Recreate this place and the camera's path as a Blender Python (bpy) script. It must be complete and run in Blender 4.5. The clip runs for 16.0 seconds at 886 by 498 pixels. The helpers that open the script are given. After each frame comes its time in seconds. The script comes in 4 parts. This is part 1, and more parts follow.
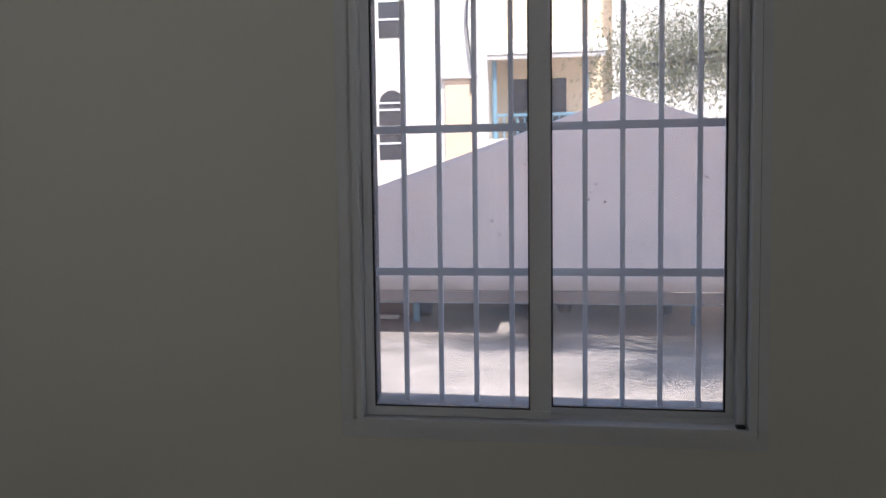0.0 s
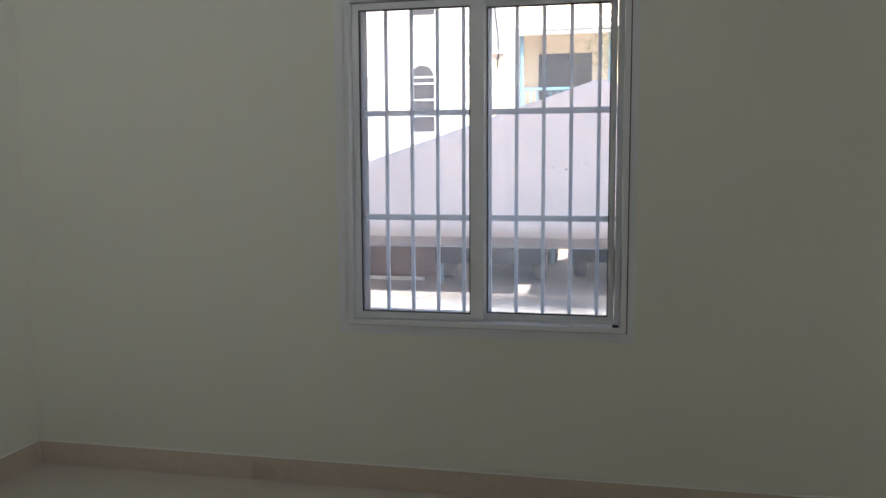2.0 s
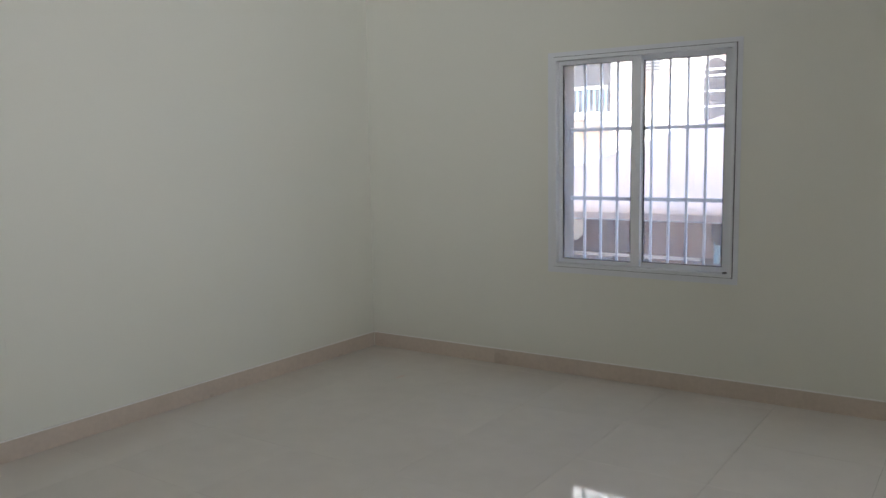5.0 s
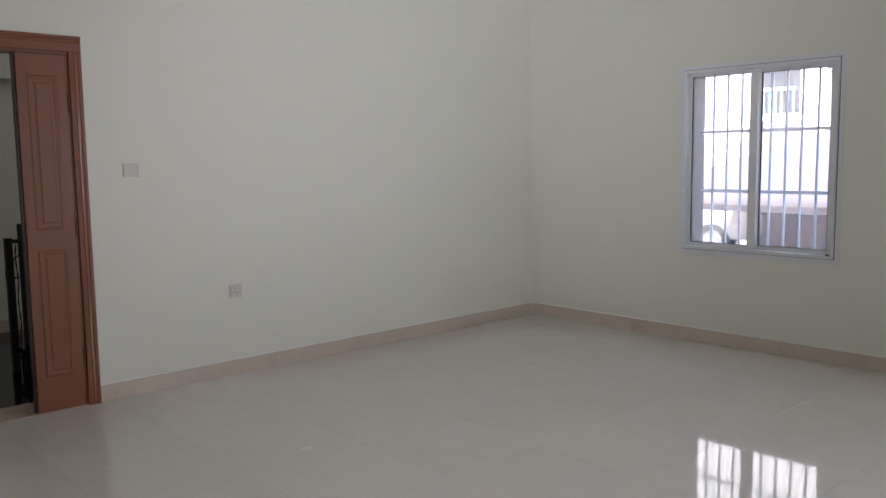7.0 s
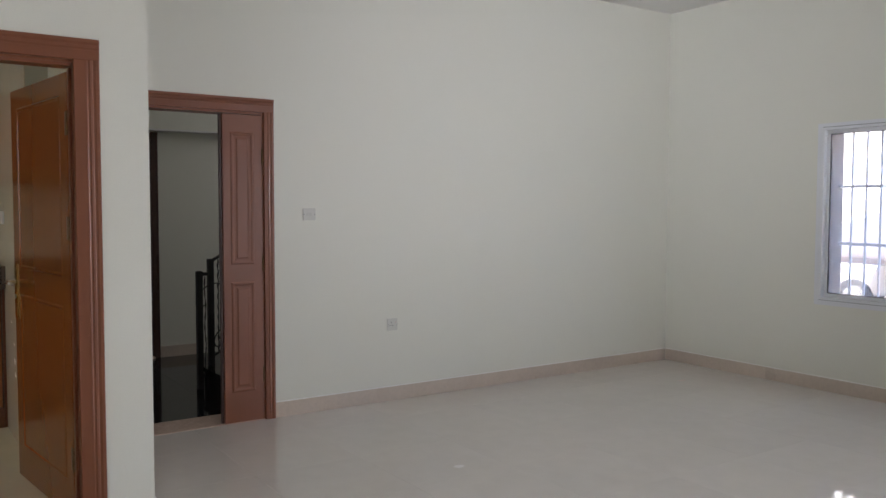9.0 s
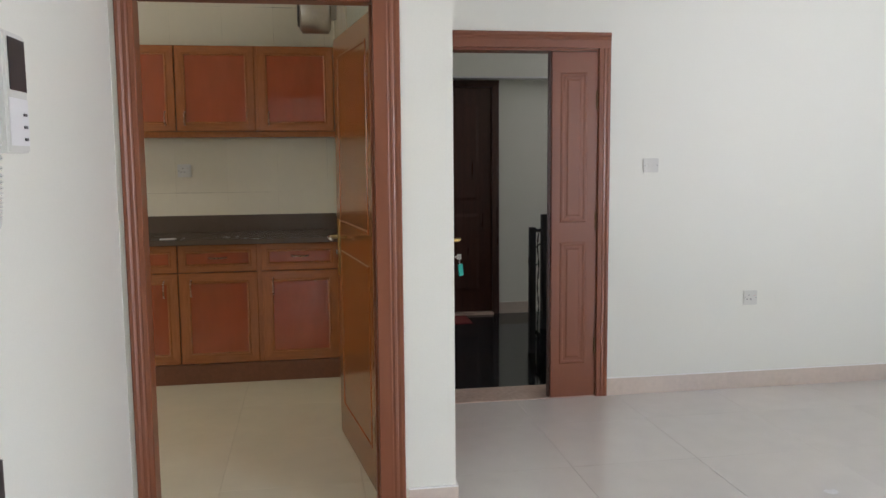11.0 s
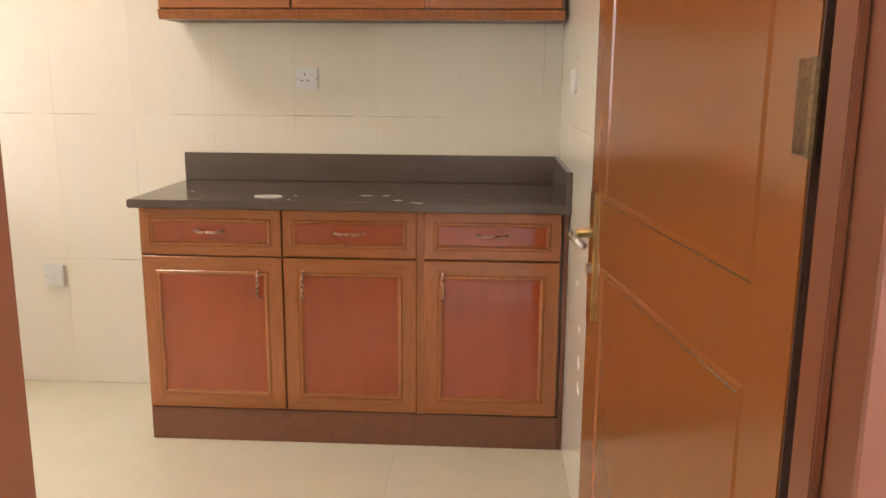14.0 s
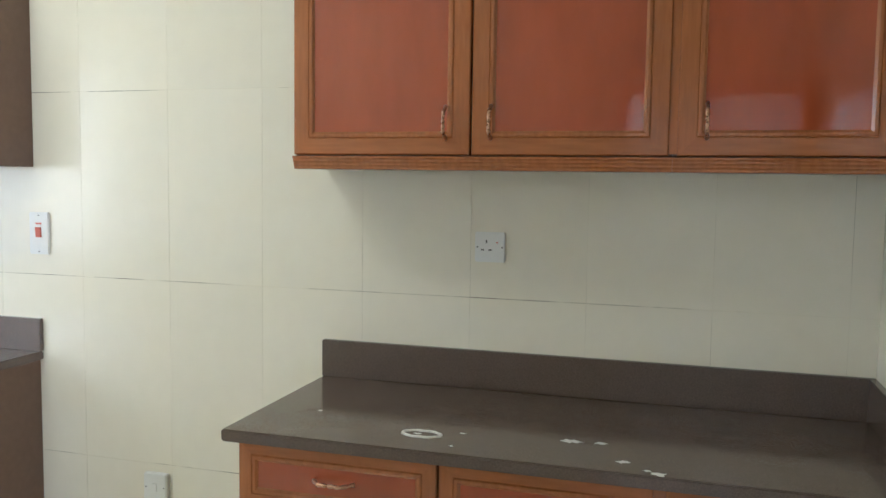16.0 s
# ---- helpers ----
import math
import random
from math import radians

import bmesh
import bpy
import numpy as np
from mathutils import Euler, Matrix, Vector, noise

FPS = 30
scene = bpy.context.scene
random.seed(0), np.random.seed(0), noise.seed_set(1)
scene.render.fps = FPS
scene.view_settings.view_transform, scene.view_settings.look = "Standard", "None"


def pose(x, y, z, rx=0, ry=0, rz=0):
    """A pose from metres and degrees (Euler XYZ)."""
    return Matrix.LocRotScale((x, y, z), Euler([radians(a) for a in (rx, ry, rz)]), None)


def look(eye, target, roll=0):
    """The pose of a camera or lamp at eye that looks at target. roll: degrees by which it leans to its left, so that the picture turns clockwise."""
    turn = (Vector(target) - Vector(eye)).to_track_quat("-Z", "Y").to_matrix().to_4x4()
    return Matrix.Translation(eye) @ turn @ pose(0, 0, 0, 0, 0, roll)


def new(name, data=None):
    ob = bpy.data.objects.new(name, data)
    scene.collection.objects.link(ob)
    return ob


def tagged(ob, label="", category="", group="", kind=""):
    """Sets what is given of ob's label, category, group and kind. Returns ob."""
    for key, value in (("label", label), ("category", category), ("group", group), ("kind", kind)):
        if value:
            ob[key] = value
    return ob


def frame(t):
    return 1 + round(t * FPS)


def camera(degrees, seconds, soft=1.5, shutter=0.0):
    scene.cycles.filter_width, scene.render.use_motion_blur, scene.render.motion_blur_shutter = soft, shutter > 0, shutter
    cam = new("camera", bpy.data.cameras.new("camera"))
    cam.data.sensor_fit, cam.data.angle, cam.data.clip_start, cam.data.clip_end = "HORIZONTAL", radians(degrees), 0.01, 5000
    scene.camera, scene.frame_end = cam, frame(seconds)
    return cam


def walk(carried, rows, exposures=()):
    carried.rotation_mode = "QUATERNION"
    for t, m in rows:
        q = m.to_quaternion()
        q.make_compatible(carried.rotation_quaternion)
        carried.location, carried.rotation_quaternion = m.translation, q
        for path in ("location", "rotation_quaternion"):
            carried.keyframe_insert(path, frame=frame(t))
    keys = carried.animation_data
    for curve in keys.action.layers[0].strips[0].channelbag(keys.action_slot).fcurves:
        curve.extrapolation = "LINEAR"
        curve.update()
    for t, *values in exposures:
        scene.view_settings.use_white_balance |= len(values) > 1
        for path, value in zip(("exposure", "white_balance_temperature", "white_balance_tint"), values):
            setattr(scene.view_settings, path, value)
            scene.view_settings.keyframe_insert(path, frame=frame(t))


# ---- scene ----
cam = camera(56.5, 16.0)

PATH = [
    (0, (2.114, -2.272, 1.352), (1.791, -0.303, 1.214), -0.7),
    (0.5, (2.145, -2.331, 1.353), (1.958, -0.344, 1.222), -0.3),
    (1, (2.276, -2.53, 1.337), (2.0, -0.553, 1.212), -1.0),
    (1.5, (2.434, -2.809, 1.328), (2.071, -0.848, 1.182), -0.4),
    (2, (2.549, -3.158, 1.333), (2.133, -1.213, 1.127), -0.3),
    (2.5, (2.718, -3.44, 1.33), (2.221, -1.514, 1.119), -0.5),
    (3, (2.902, -3.721, 1.325), (2.368, -1.804, 1.126), -0.8),
    (3.5, (3.088, -4.036, 1.329), (2.517, -2.128, 1.142), -0.7),
    (4, (3.334, -4.271, 1.34), (2.687, -2.388, 1.151), -0.1),
    (4.5, (3.583, -4.52, 1.345), (2.674, -2.749, 1.155), -0.8),
    (5, (3.806, -4.69, 1.412), (2.692, -3.045, 1.18), -0.9),
    (7.5, (4.927, -5.693, 1.363), (3.438, -4.372, 1.161), -1.0),
    (8, (5.026, -5.891, 1.351), (3.525, -4.583, 1.155), -1.1),
    (8.2, (5.052, -5.899, 1.379), (3.542, -4.603, 1.18), -0.7),
    (10.3, (4.927, -5.621, 1.405), (3.014, -5.038, 1.364), 0.8),
    (10.5, (4.799, -5.579, 1.423), (2.868, -5.069, 1.309), 0.5),
    (11, (4.479, -5.444, 1.39), (2.516, -5.128, 1.168), -0.5),
    (11.5, (4.104, -5.382, 1.364), (2.121, -5.343, 1.109), 0.4),
    (12, (3.712, -5.425, 1.335), (1.739, -5.476, 1.01), 0.3),
    (12.5, (3.285, -5.45, 1.319), (1.323, -5.519, 0.937), 0.8),
    (13, (2.865, -5.517, 1.332), (0.908, -5.57, 0.924), 1.1),
    (13.5, (2.498, -5.536, 1.305), (0.54, -5.572, 0.898), 0.4),
    (14, (2.101, -5.531, 1.317), (0.146, -5.638, 0.912), 0.4),
    (14.5, (1.703, -5.585, 1.331), (-0.247, -5.731, 0.911), 0.3),
    (15, (1.365, -5.577, 1.35), (-0.565, -5.898, 0.933), 0.1),
    (15.5, (1.146, -5.651, 1.447), (-0.77, -6.146, 1.158), 0.3),
    (16, (1.053, -5.735, 1.495), (-0.861, -6.293, 1.334), 0.8),
]
EXPOSURES = [
    (0.0, 1.42, 6350, 17), (0.5, 1.45, 6350, 16), (1.0, 1.55, 6350, 13), (1.5, 1.92, 6350, 10), (2.0, 2.3, 6400, 10), (2.5, 2.52, 6450, 11), (3.0, 2.65, 6450, 11),
    (3.5, 2.65, 6350, 11), (4.0, 2.67, 6250, 11), (5.0, 2.87, 6250, 13), (7.5, 3.05, 6200, 18), (8.2, 3.1, 6200, 18), (10.3, 3.48, 6150, 17), (11.0, 3.85, 6050, 17),
    (11.5, 4.05, 6000, 17), (12.0, 4.2, 6000, 17), (12.5, 4.3, 6000, 18), (13.0, 4.32, 6150, 20), (13.5, 4.62, 6400, 23), (14.0, 5.0, 6550, 26), (14.5, 5.12, 6250, 23),
    (15.0, 5.15, 5500, 13), (15.5, 4.77, 5400, 11), (16.0, 4.58, 5300, 9)]
walk(cam, [(t, look(eye, target, roll)) for t, eye, target, roll in PATH], EXPOSURES)

# ---- world, sun, large lights ----
SUN_UP = radians(58)
world = bpy.data.worlds.new("world")
scene.world = world
world.use_nodes = True
sky = world.node_tree.nodes.new("ShaderNodeTexSky")
sky.sky_type, sky.sun_disc, sky.sun_elevation, sky.sun_rotation = "NISHITA", False, SUN_UP, radians(139.5)
world.node_tree.links.new(sky.outputs[0], world.node_tree.nodes["Background"].inputs[0])
world.node_tree.nodes["Background"].inputs[1].default_value = 0.15
sun = new("sun", bpy.data.lights.new("sun", "SUN"))
sun.data.energy, sun.data.angle, sun.data.color = 4.8, radians(0.5), (1.0, 0.95, 0.87)
sun.matrix_world = look((3, -8, 14), (3 - 0.65, -8 + 0.76, 14 - 1.6))


def area_light(name, eye, target, width, height, watts, color):
    lamp = new(name, bpy.data.lights.new(name, "AREA"))
    lamp.data.shape, lamp.data.size, lamp.data.size_y, lamp.data.energy, lamp.data.color = "RECTANGLE", width, height, watts, color
    lamp.matrix_world = look(eye, target)
    return lamp


# window out of view, added as the room's main fill light
unseen_window = area_light("daylight_unseen_window", (6.9, 0.12, 1.36), (2.5, -6.0, 1.2), 1.36, 1.2, 7.2, (0.97, 0.98, 1.0))
unseen_window.data.spread = radians(115)
side_opening = area_light("daylight_side_opening", (5.2, -6.24, 1.45), (0.0, -0.9, 2.6), 1.1, 1.6, 1.6, (0.97, 0.98, 1.0))
side_opening.data.spread = radians(50)
# warm fill lamp added at an unseen end opening, lifts the cabinet shadows
area_light("kitchen_fill", (0.45, -9.45, 1.6), (-0.2, -6.3, 0.6), 1.3, 1.1, 0.42, (1.0, 0.92, 0.70))
area_light("kitchen_ceiling_lamp", (-0.05, -7.95, 3.02), (-0.05, -7.949, 0.0), 0.3, 1.15, 1.12, (1.0, 0.92, 0.69))
# added fill lamp for the lobby; no opening is built behind it
area_light("stairwell_fill", (-1.7, -1.2, 2.75), (-1.7, -4.0, 0.8), 1.2, 0.8, 1.2, (1.0, 0.98, 0.95))


# ---- materials ----
def tree_of(name):
    m = bpy.data.materials.new(name)
    m.use_nodes = True
    nt = m.node_tree
    return m, nt, nt.nodes["Principled BSDF"]


def node(nt, kind, **values):
    n = nt.nodes.new(kind)
    for key, value in values.items():
        n.inputs[key].default_value = value
    return n


def surface(name, color, rough=0.5, metal=0.0, vary=0.06, big=1.5, fine=60.0, bump=0.05, stretch=(1, 1, 1), tint=None, per_piece=0.0, coat=0.0, rough_vary=0.08, grain=0.5, edges=(0.3, 0.7)):
    """A base colour with variation at two scales, gloss variation and fine relief."""
    m, nt, bsdf = tree_of(name)
    link = nt.links.new
    coord = nt.nodes.new("ShaderNodeTexCoord")
    scale = node(nt, "ShaderNodeMapping", Scale=stretch)
    link(coord.outputs["Object"], scale.inputs["Vector"])
    if per_piece:
        own = nt.nodes.new("ShaderNodeObjectInfo")
        far = node(nt, "ShaderNodeMath")
        far.operation = "MULTIPLY"
        far.inputs[1].default_value = 40.0
        link(own.outputs["Random"], far.inputs[0])
        link(far.outputs[0], scale.inputs["Location"])
    low = node(nt, "ShaderNodeTexNoise", Scale=big, Detail=4.0)
    high = node(nt, "ShaderNodeTexNoise", Scale=fine, Detail=6.0)
    link(scale.outputs[0], low.inputs["Vector"])
    link(scale.outputs[0], high.inputs["Vector"])
    both = nt.nodes.new("ShaderNodeMix")
    both.inputs[0].default_value = grain
    link(low.outputs[0], both.inputs[2])
    link(high.outputs[0], both.inputs[3])
    ramp = nt.nodes.new("ShaderNodeValToRGB")
    dark = tint or [c * (1 - 2.2 * vary) for c in color]
    light = [min(1, c * (1 + vary)) for c in color]
    ramp.color_ramp.elements[0].position, ramp.color_ramp.elements[1].position = edges
    ramp.color_ramp.elements[0].color, ramp.color_ramp.elements[1].color = (*dark, 1), (*light, 1)
    link(both.outputs[0], ramp.inputs[0])
    out = ramp.outputs[0]
    if per_piece:
        info = nt.nodes.new("ShaderNodeObjectInfo")
        span = node(nt, "ShaderNodeMapRange")
        span.inputs[3].default_value, span.inputs[4].default_value = 1 - per_piece, 1 + per_piece
        link(info.outputs["Random"], span.inputs[0])
        shade = nt.nodes.new("ShaderNodeHueSaturation")
        link(span.outputs[0], shade.inputs["Value"])
        link(out, shade.inputs["Color"])
        out = shade.outputs[0]
    link(out, bsdf.inputs["Base Color"])
    gloss = node(nt, "ShaderNodeMapRange")
    gloss.inputs[3].default_value, gloss.inputs[4].default_value = max(0.02, rough - rough_vary), min(1, rough + rough_vary)
    link(low.outputs[0], gloss.inputs[0])
    link(gloss.outputs[0], bsdf.inputs["Roughness"])
    bsdf.inputs["Metallic"].default_value = metal
    bsdf.inputs["Coat Weight"].default_value = coat
    bsdf.inputs["Coat Roughness"].default_value = 0.08
    if bump:
        relief = node(nt, "ShaderNodeBump", Strength=bump, Distance=0.002)
        link(high.outputs[0], relief.inputs["Height"])
        link(relief.outputs[0], bsdf.inputs["Normal"])
    return m


WALL = surface("wall_paint", (0.785, 0.785, 0.70), 0.45, vary=0.015, big=0.7, fine=180, bump=0.06)
CEILING = surface("ceiling_paint", (0.82, 0.81, 0.78), 0.7, vary=0.015, big=0.6, fine=150)
GROUT = surface("grout", (0.57, 0.515, 0.47), 0.8, vary=0.1, fine=90)
FLOOR = surface("polished_floor_tile", (0.74, 0.70, 0.645), 0.05, vary=0.025, big=1.2, fine=9, bump=0.0, per_piece=0.012, rough_vary=0.02)
SKIRT = surface("skirting_tile", (0.63, 0.535, 0.45), 0.3, vary=0.05, big=3, fine=40, bump=0.01, per_piece=0.02)
CAULK = surface("skirting_caulk", (0.90, 0.89, 0.86), 0.6, vary=0.03)
KITCHEN_FLOOR = surface("kitchen_floor_tile", (0.74, 0.70, 0.54), 0.2, vary=0.03, big=1.5, fine=7, bump=0.0, per_piece=0.02)
KITCHEN_TILE = surface("kitchen_wall_tile", (0.83, 0.785, 0.67), 0.16, vary=0.014, big=2.0, fine=18, bump=0.01, per_piece=0.012, rough_vary=0.03)
TILE_JOINT = surface("wall_tile_joint", (0.76, 0.71, 0.59), 0.8, vary=0.05, big=3.5, fine=25, tint=(0.16, 0.125, 0.09), grain=0.25, edges=(0.40, 0.54))
MARBLE = surface("threshold_marble", (0.62, 0.47, 0.38), 0.2, vary=0.1, big=5, fine=40, bump=0.0)
BLACK_GRANITE = surface("black_granite", (0.022, 0.025, 0.028), 0.08, vary=0.4, big=30, fine=220, bump=0.0, rough_vary=0.03)
COUNTER = surface("brown_granite", (0.135, 0.099, 0.081), 0.13, vary=0.12, big=12, fine=320, bump=0.0, grain=0.8, rough_vary=0.05)
DOOR_WOOD = surface("varnished_door_wood", (0.215, 0.067, 0.026), 0.38, vary=0.03, big=2, fine=16, bump=0.0, stretch=(5, 5, 0.35), coat=0.1, rough_vary=0.02)
LEAF_WOOD = surface("varnished_leaf_wood", (0.27, 0.086, 0.018), 0.16, vary=0.015, big=2, fine=14, bump=0.0, stretch=(4, 4, 0.35), coat=0.15, rough_vary=0.02)
DARK_DOOR = surface("dark_door_wood", (0.075, 0.030, 0.020), 0.3, vary=0.2, big=3, fine=45, bump=0.03, stretch=(6, 6, 0.5))
CAB_FRAME = surface("cabinet_frame_wood", (0.41, 0.142, 0.046), 0.2, vary=0.13, big=5, fine=80, bump=0.02, stretch=(1, 1, 0.13), coat=0.25)
CAB_RAIL = surface("cabinet_rail_wood", (0.41, 0.142, 0.046), 0.2, vary=0.13, big=5, fine=80, bump=0.02, stretch=(1, 0.13, 1), coat=0.25)
CAB_PANEL = surface("cabinet_panel_veneer", (0.40, 0.080, 0.026), 0.07, vary=0.075, big=2.6, fine=10, bump=0.0, stretch=(1.7, 1.7, 0.5), coat=0.9, rough_vary=0.03)
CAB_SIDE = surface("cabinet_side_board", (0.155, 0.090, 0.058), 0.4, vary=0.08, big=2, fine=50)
PLINTH = surface("plinth_board", (0.23, 0.092, 0.05), 0.4, vary=0.1, big=2, fine=50)
ALUMINIUM = surface("white_aluminium", (0.78, 0.80, 0.82), 0.35, vary=0.02, big=3, fine=120, bump=0.02)
GASKET = surface("black_gasket", (0.02, 0.02, 0.022), 0.6, vary=0.1)
# dark grey that paints the shadow line between window frame and trim
FRAME_SHADE = surface("frame_shade_line", (0.16, 0.16, 0.165), 0.7, vary=0.3, big=6, fine=60, bump=0.0)
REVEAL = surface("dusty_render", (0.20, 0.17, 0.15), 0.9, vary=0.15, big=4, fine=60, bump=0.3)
GRILLE = surface("grille_paint", (0.74, 0.77, 0.82), 0.45, vary=0.06, big=8, fine=90, bump=0.08)
BRASS = surface("worn_brass", (0.62, 0.42, 0.16), 0.25, metal=1.0, vary=0.15, big=20, fine=150)
OLD_BRASS = surface("tarnished_hinge", (0.20, 0.115, 0.05), 0.5, metal=0.8, vary=0.3, big=30, fine=150)
STEEL = surface("satin_steel", (0.55, 0.54, 0.52), 0.28, metal=1.0, vary=0.08, big=10, fine=100)
PULL = surface("rosy_metal_pull", (0.55, 0.33, 0.22), 0.28, metal=1.0, vary=0.2, big=60, fine=200)
IRON = surface("black_wrought_iron", (0.018, 0.018, 0.020), 0.4, vary=0.2, big=20, fine=120, bump=0.1)
PLASTIC = surface("white_plastic", (0.78, 0.78, 0.77), 0.35, vary=0.02, fine=150)
GREY_PLASTIC = surface("aged_ivory_plastic", (0.65, 0.65, 0.59), 0.4, vary=0.03, fine=150)
DARK_PLASTIC = surface("dark_plastic", (0.035, 0.035, 0.04), 0.3, vary=0.1)
RED_LAMP = surface("red_switch_rocker", (0.62, 0.16, 0.12), 0.35, vary=0.1)
YELLOW = surface("yellow_plastic", (0.70, 0.42, 0.04), 0.4, vary=0.08)
TEAL = surface("teal_key_tag", (0.02, 0.34, 0.27), 0.4, vary=0.1)
RED_MAT = surface("red_doormat", (0.22, 0.03, 0.025), 0.95, vary=0.3, big=30, fine=300, bump=0.5)
PLASTER = surface("white_plaster_smear", (0.88, 0.88, 0.86), 0.8, vary=0.04, fine=90, bump=0.2)
PAINT_SPOT = surface("dried_paint", (0.72, 0.70, 0.68), 0.7, vary=0.1, fine=90, bump=0.3)
CHROME_TANK = surface("metal_tank", (0.52, 0.50, 0.47), 0.3, metal=0.9, vary=0.06, big=4, fine=60)
CANOPY = surface("canopy_fabric", (0.88, 0.67, 0.545), 0.85, vary=0.05, big=0.9, fine=160, bump=0.15)
VALANCE = surface("valance_fabric", (0.58, 0.44, 0.39), 0.9, vary=0.1, big=2, fine=160, bump=0.15)
DRY_LEAF = surface("dry_leaf", (0.26, 0.18, 0.12), 0.8, vary=0.3)
# strong dark blotches in this colour stand in for dappled tree shade
CONCRETE = surface("sandy_concrete", (0.31, 0.275, 0.25), 0.9, vary=0.33, big=1.1, fine=14, bump=0.3)
FACADE = surface("white_facade", (0.72, 0.68, 0.62), 0.85, vary=0.03, big=0.4, fine=40, bump=0.2)
CREAM = surface("cream_facade", (0.78, 0.62, 0.44), 0.85, vary=0.04, big=0.4, fine=40, bump=0.2)
ORANGE = surface("apricot_facade", (0.80, 0.60, 0.42), 0.85, vary=0.05, big=0.5, fine=40)
ROOF = surface("grey_roof_tile", (0.55, 0.52, 0.50), 0.8, vary=0.1, big=4, fine=40)
GLASS_DARK = surface("dark_window_glass", (0.06, 0.055, 0.06), 0.08, vary=0.2, big=0.8, fine=5, bump=0.0)
BLUE = surface("blue_paint", (0.17, 0.32, 0.42), 0.5, vary=0.1, big=5, fine=60)
BROWN_WALL = surface("brown_boundary_wall", (0.23, 0.15, 0.12), 0.85, vary=0.15, big=1.0, fine=30, bump=0.2)
CAR_WHITE = surface("white_car_paint", (0.62, 0.62, 0.61), 0.15, vary=0.02, coat=0.6, bump=0.0)
CAR_BLACK = surface("black_car_paint", (0.015, 0.015, 0.018), 0.12, vary=0.1, coat=0.6, bump=0.0)
RUBBER = surface("tyre_rubber", (0.02, 0.02, 0.02), 0.8, vary=0.1)
RED_LIGHT = surface("red_tail_light", (0.45, 0.03, 0.03), 0.2, vary=0.1)
BARK = surface("tree_bark", (0.16, 0.11, 0.08), 0.9, vary=0.3, big=6, fine=40, bump=0.5)
LEAF = surface("tree_leaf", (0.20, 0.205, 0.115), 0.6, vary=0.3, big=1.2, fine=8, bump=0.0)


def dust_haze_glass():
    """Clear glass under a thin film of dust that scatters some of the daylight and stands in for glare haze."""
    m, nt, bsdf = tree_of("dust_haze_window_glass")
    bsdf.inputs["Base Color"].default_value = (0.93, 0.95, 0.97, 1)
    bsdf.inputs["Roughness"].default_value = 0.0
    bsdf.inputs["Transmission Weight"].default_value = 1.0
    bsdf.inputs["IOR"].default_value = 1.45
    coord = nt.nodes.new("ShaderNodeTexCoord")
    film = node(nt, "ShaderNodeTexNoise", Scale=2.5, Detail=5.0)
    nt.links.new(coord.outputs["Object"], film.inputs["Vector"])
    amount = node(nt, "ShaderNodeMapRange")
    amount.inputs[1].default_value, amount.inputs[2].default_value = 0.3, 0.7
    amount.inputs[3].default_value, amount.inputs[4].default_value = 0.11, 0.19
    nt.links.new(film.outputs[0], amount.inputs[0])
    dust = node(nt, "ShaderNodeBsdfTranslucent", Color=(0.8, 0.77, 0.74, 1))
    mixed = nt.nodes.new("ShaderNodeMixShader")
    nt.links.new(amount.outputs[0], mixed.inputs[0])
    nt.links.new(bsdf.outputs[0], mixed.inputs[1])
    nt.links.new(dust.outputs[0], mixed.inputs[2])
    nt.links.new(mixed.outputs[0], nt.nodes["Material Output"].inputs["Surface"])
    return m


GLASS = dust_haze_glass()


def lets_light_through(m, color, share):
    """Thin leaves: part of the light that falls on them comes out at the other side."""
    nt = m.node_tree
    thin = node(nt, "ShaderNodeBsdfTranslucent", Color=(*color, 1))
    mixed = node(nt, "ShaderNodeMixShader", Fac=share)
    nt.links.new(nt.nodes["Principled BSDF"].outputs[0], mixed.inputs[1])
    nt.links.new(thin.outputs[0], mixed.inputs[2])
    nt.links.new(mixed.outputs[0], nt.nodes["Material Output"].inputs["Surface"])


lets_light_through(LEAF, (0.34, 0.36, 0.17), 0.45)


# ---- building helpers ----
def mesh_object(name, bm, material, smooth=False):
    data = bpy.data.meshes.new(name)
    bmesh.ops.recalc_face_normals(bm, faces=bm.faces)
    bm.to_mesh(data)
    bm.free()
    data.materials.append(material)
    if smooth:
        data.polygons.foreach_set("use_smooth", [True] * len(data.polygons))
    return new(name, data)


BASE = {}


def thing(name, at, label="", category="", group="", kind="", turn=0.0):
    """An Empty at the base of a thing; its parts are given in world metres, or about the base when it is turned."""
    ob = new(name)
    ob.empty_display_size = 0.1
    ob.matrix_basis = pose(*at, 0, 0, turn)
    BASE[ob.name] = Vector((0, 0, 0)) if turn else Vector(at)
    return tagged(ob, label, category, group, kind)


def part(name, bm, material, parent, label="", smooth=False):
    base = BASE.get(parent.name, Vector((0, 0, 0)))
    bmesh.ops.translate(bm, verts=bm.verts, vec=-base)
    ob = mesh_object(name, bm, material, smooth)
    ob.parent = parent
    BASE[ob.name] = base
    return tagged(ob, label)


def structure(name, bm, material, label, category, smooth=False):
    ob = mesh_object(name, bm, material, smooth)
    BASE[ob.name] = Vector((0, 0, 0))
    return tagged(ob, label, category, kind="structure")


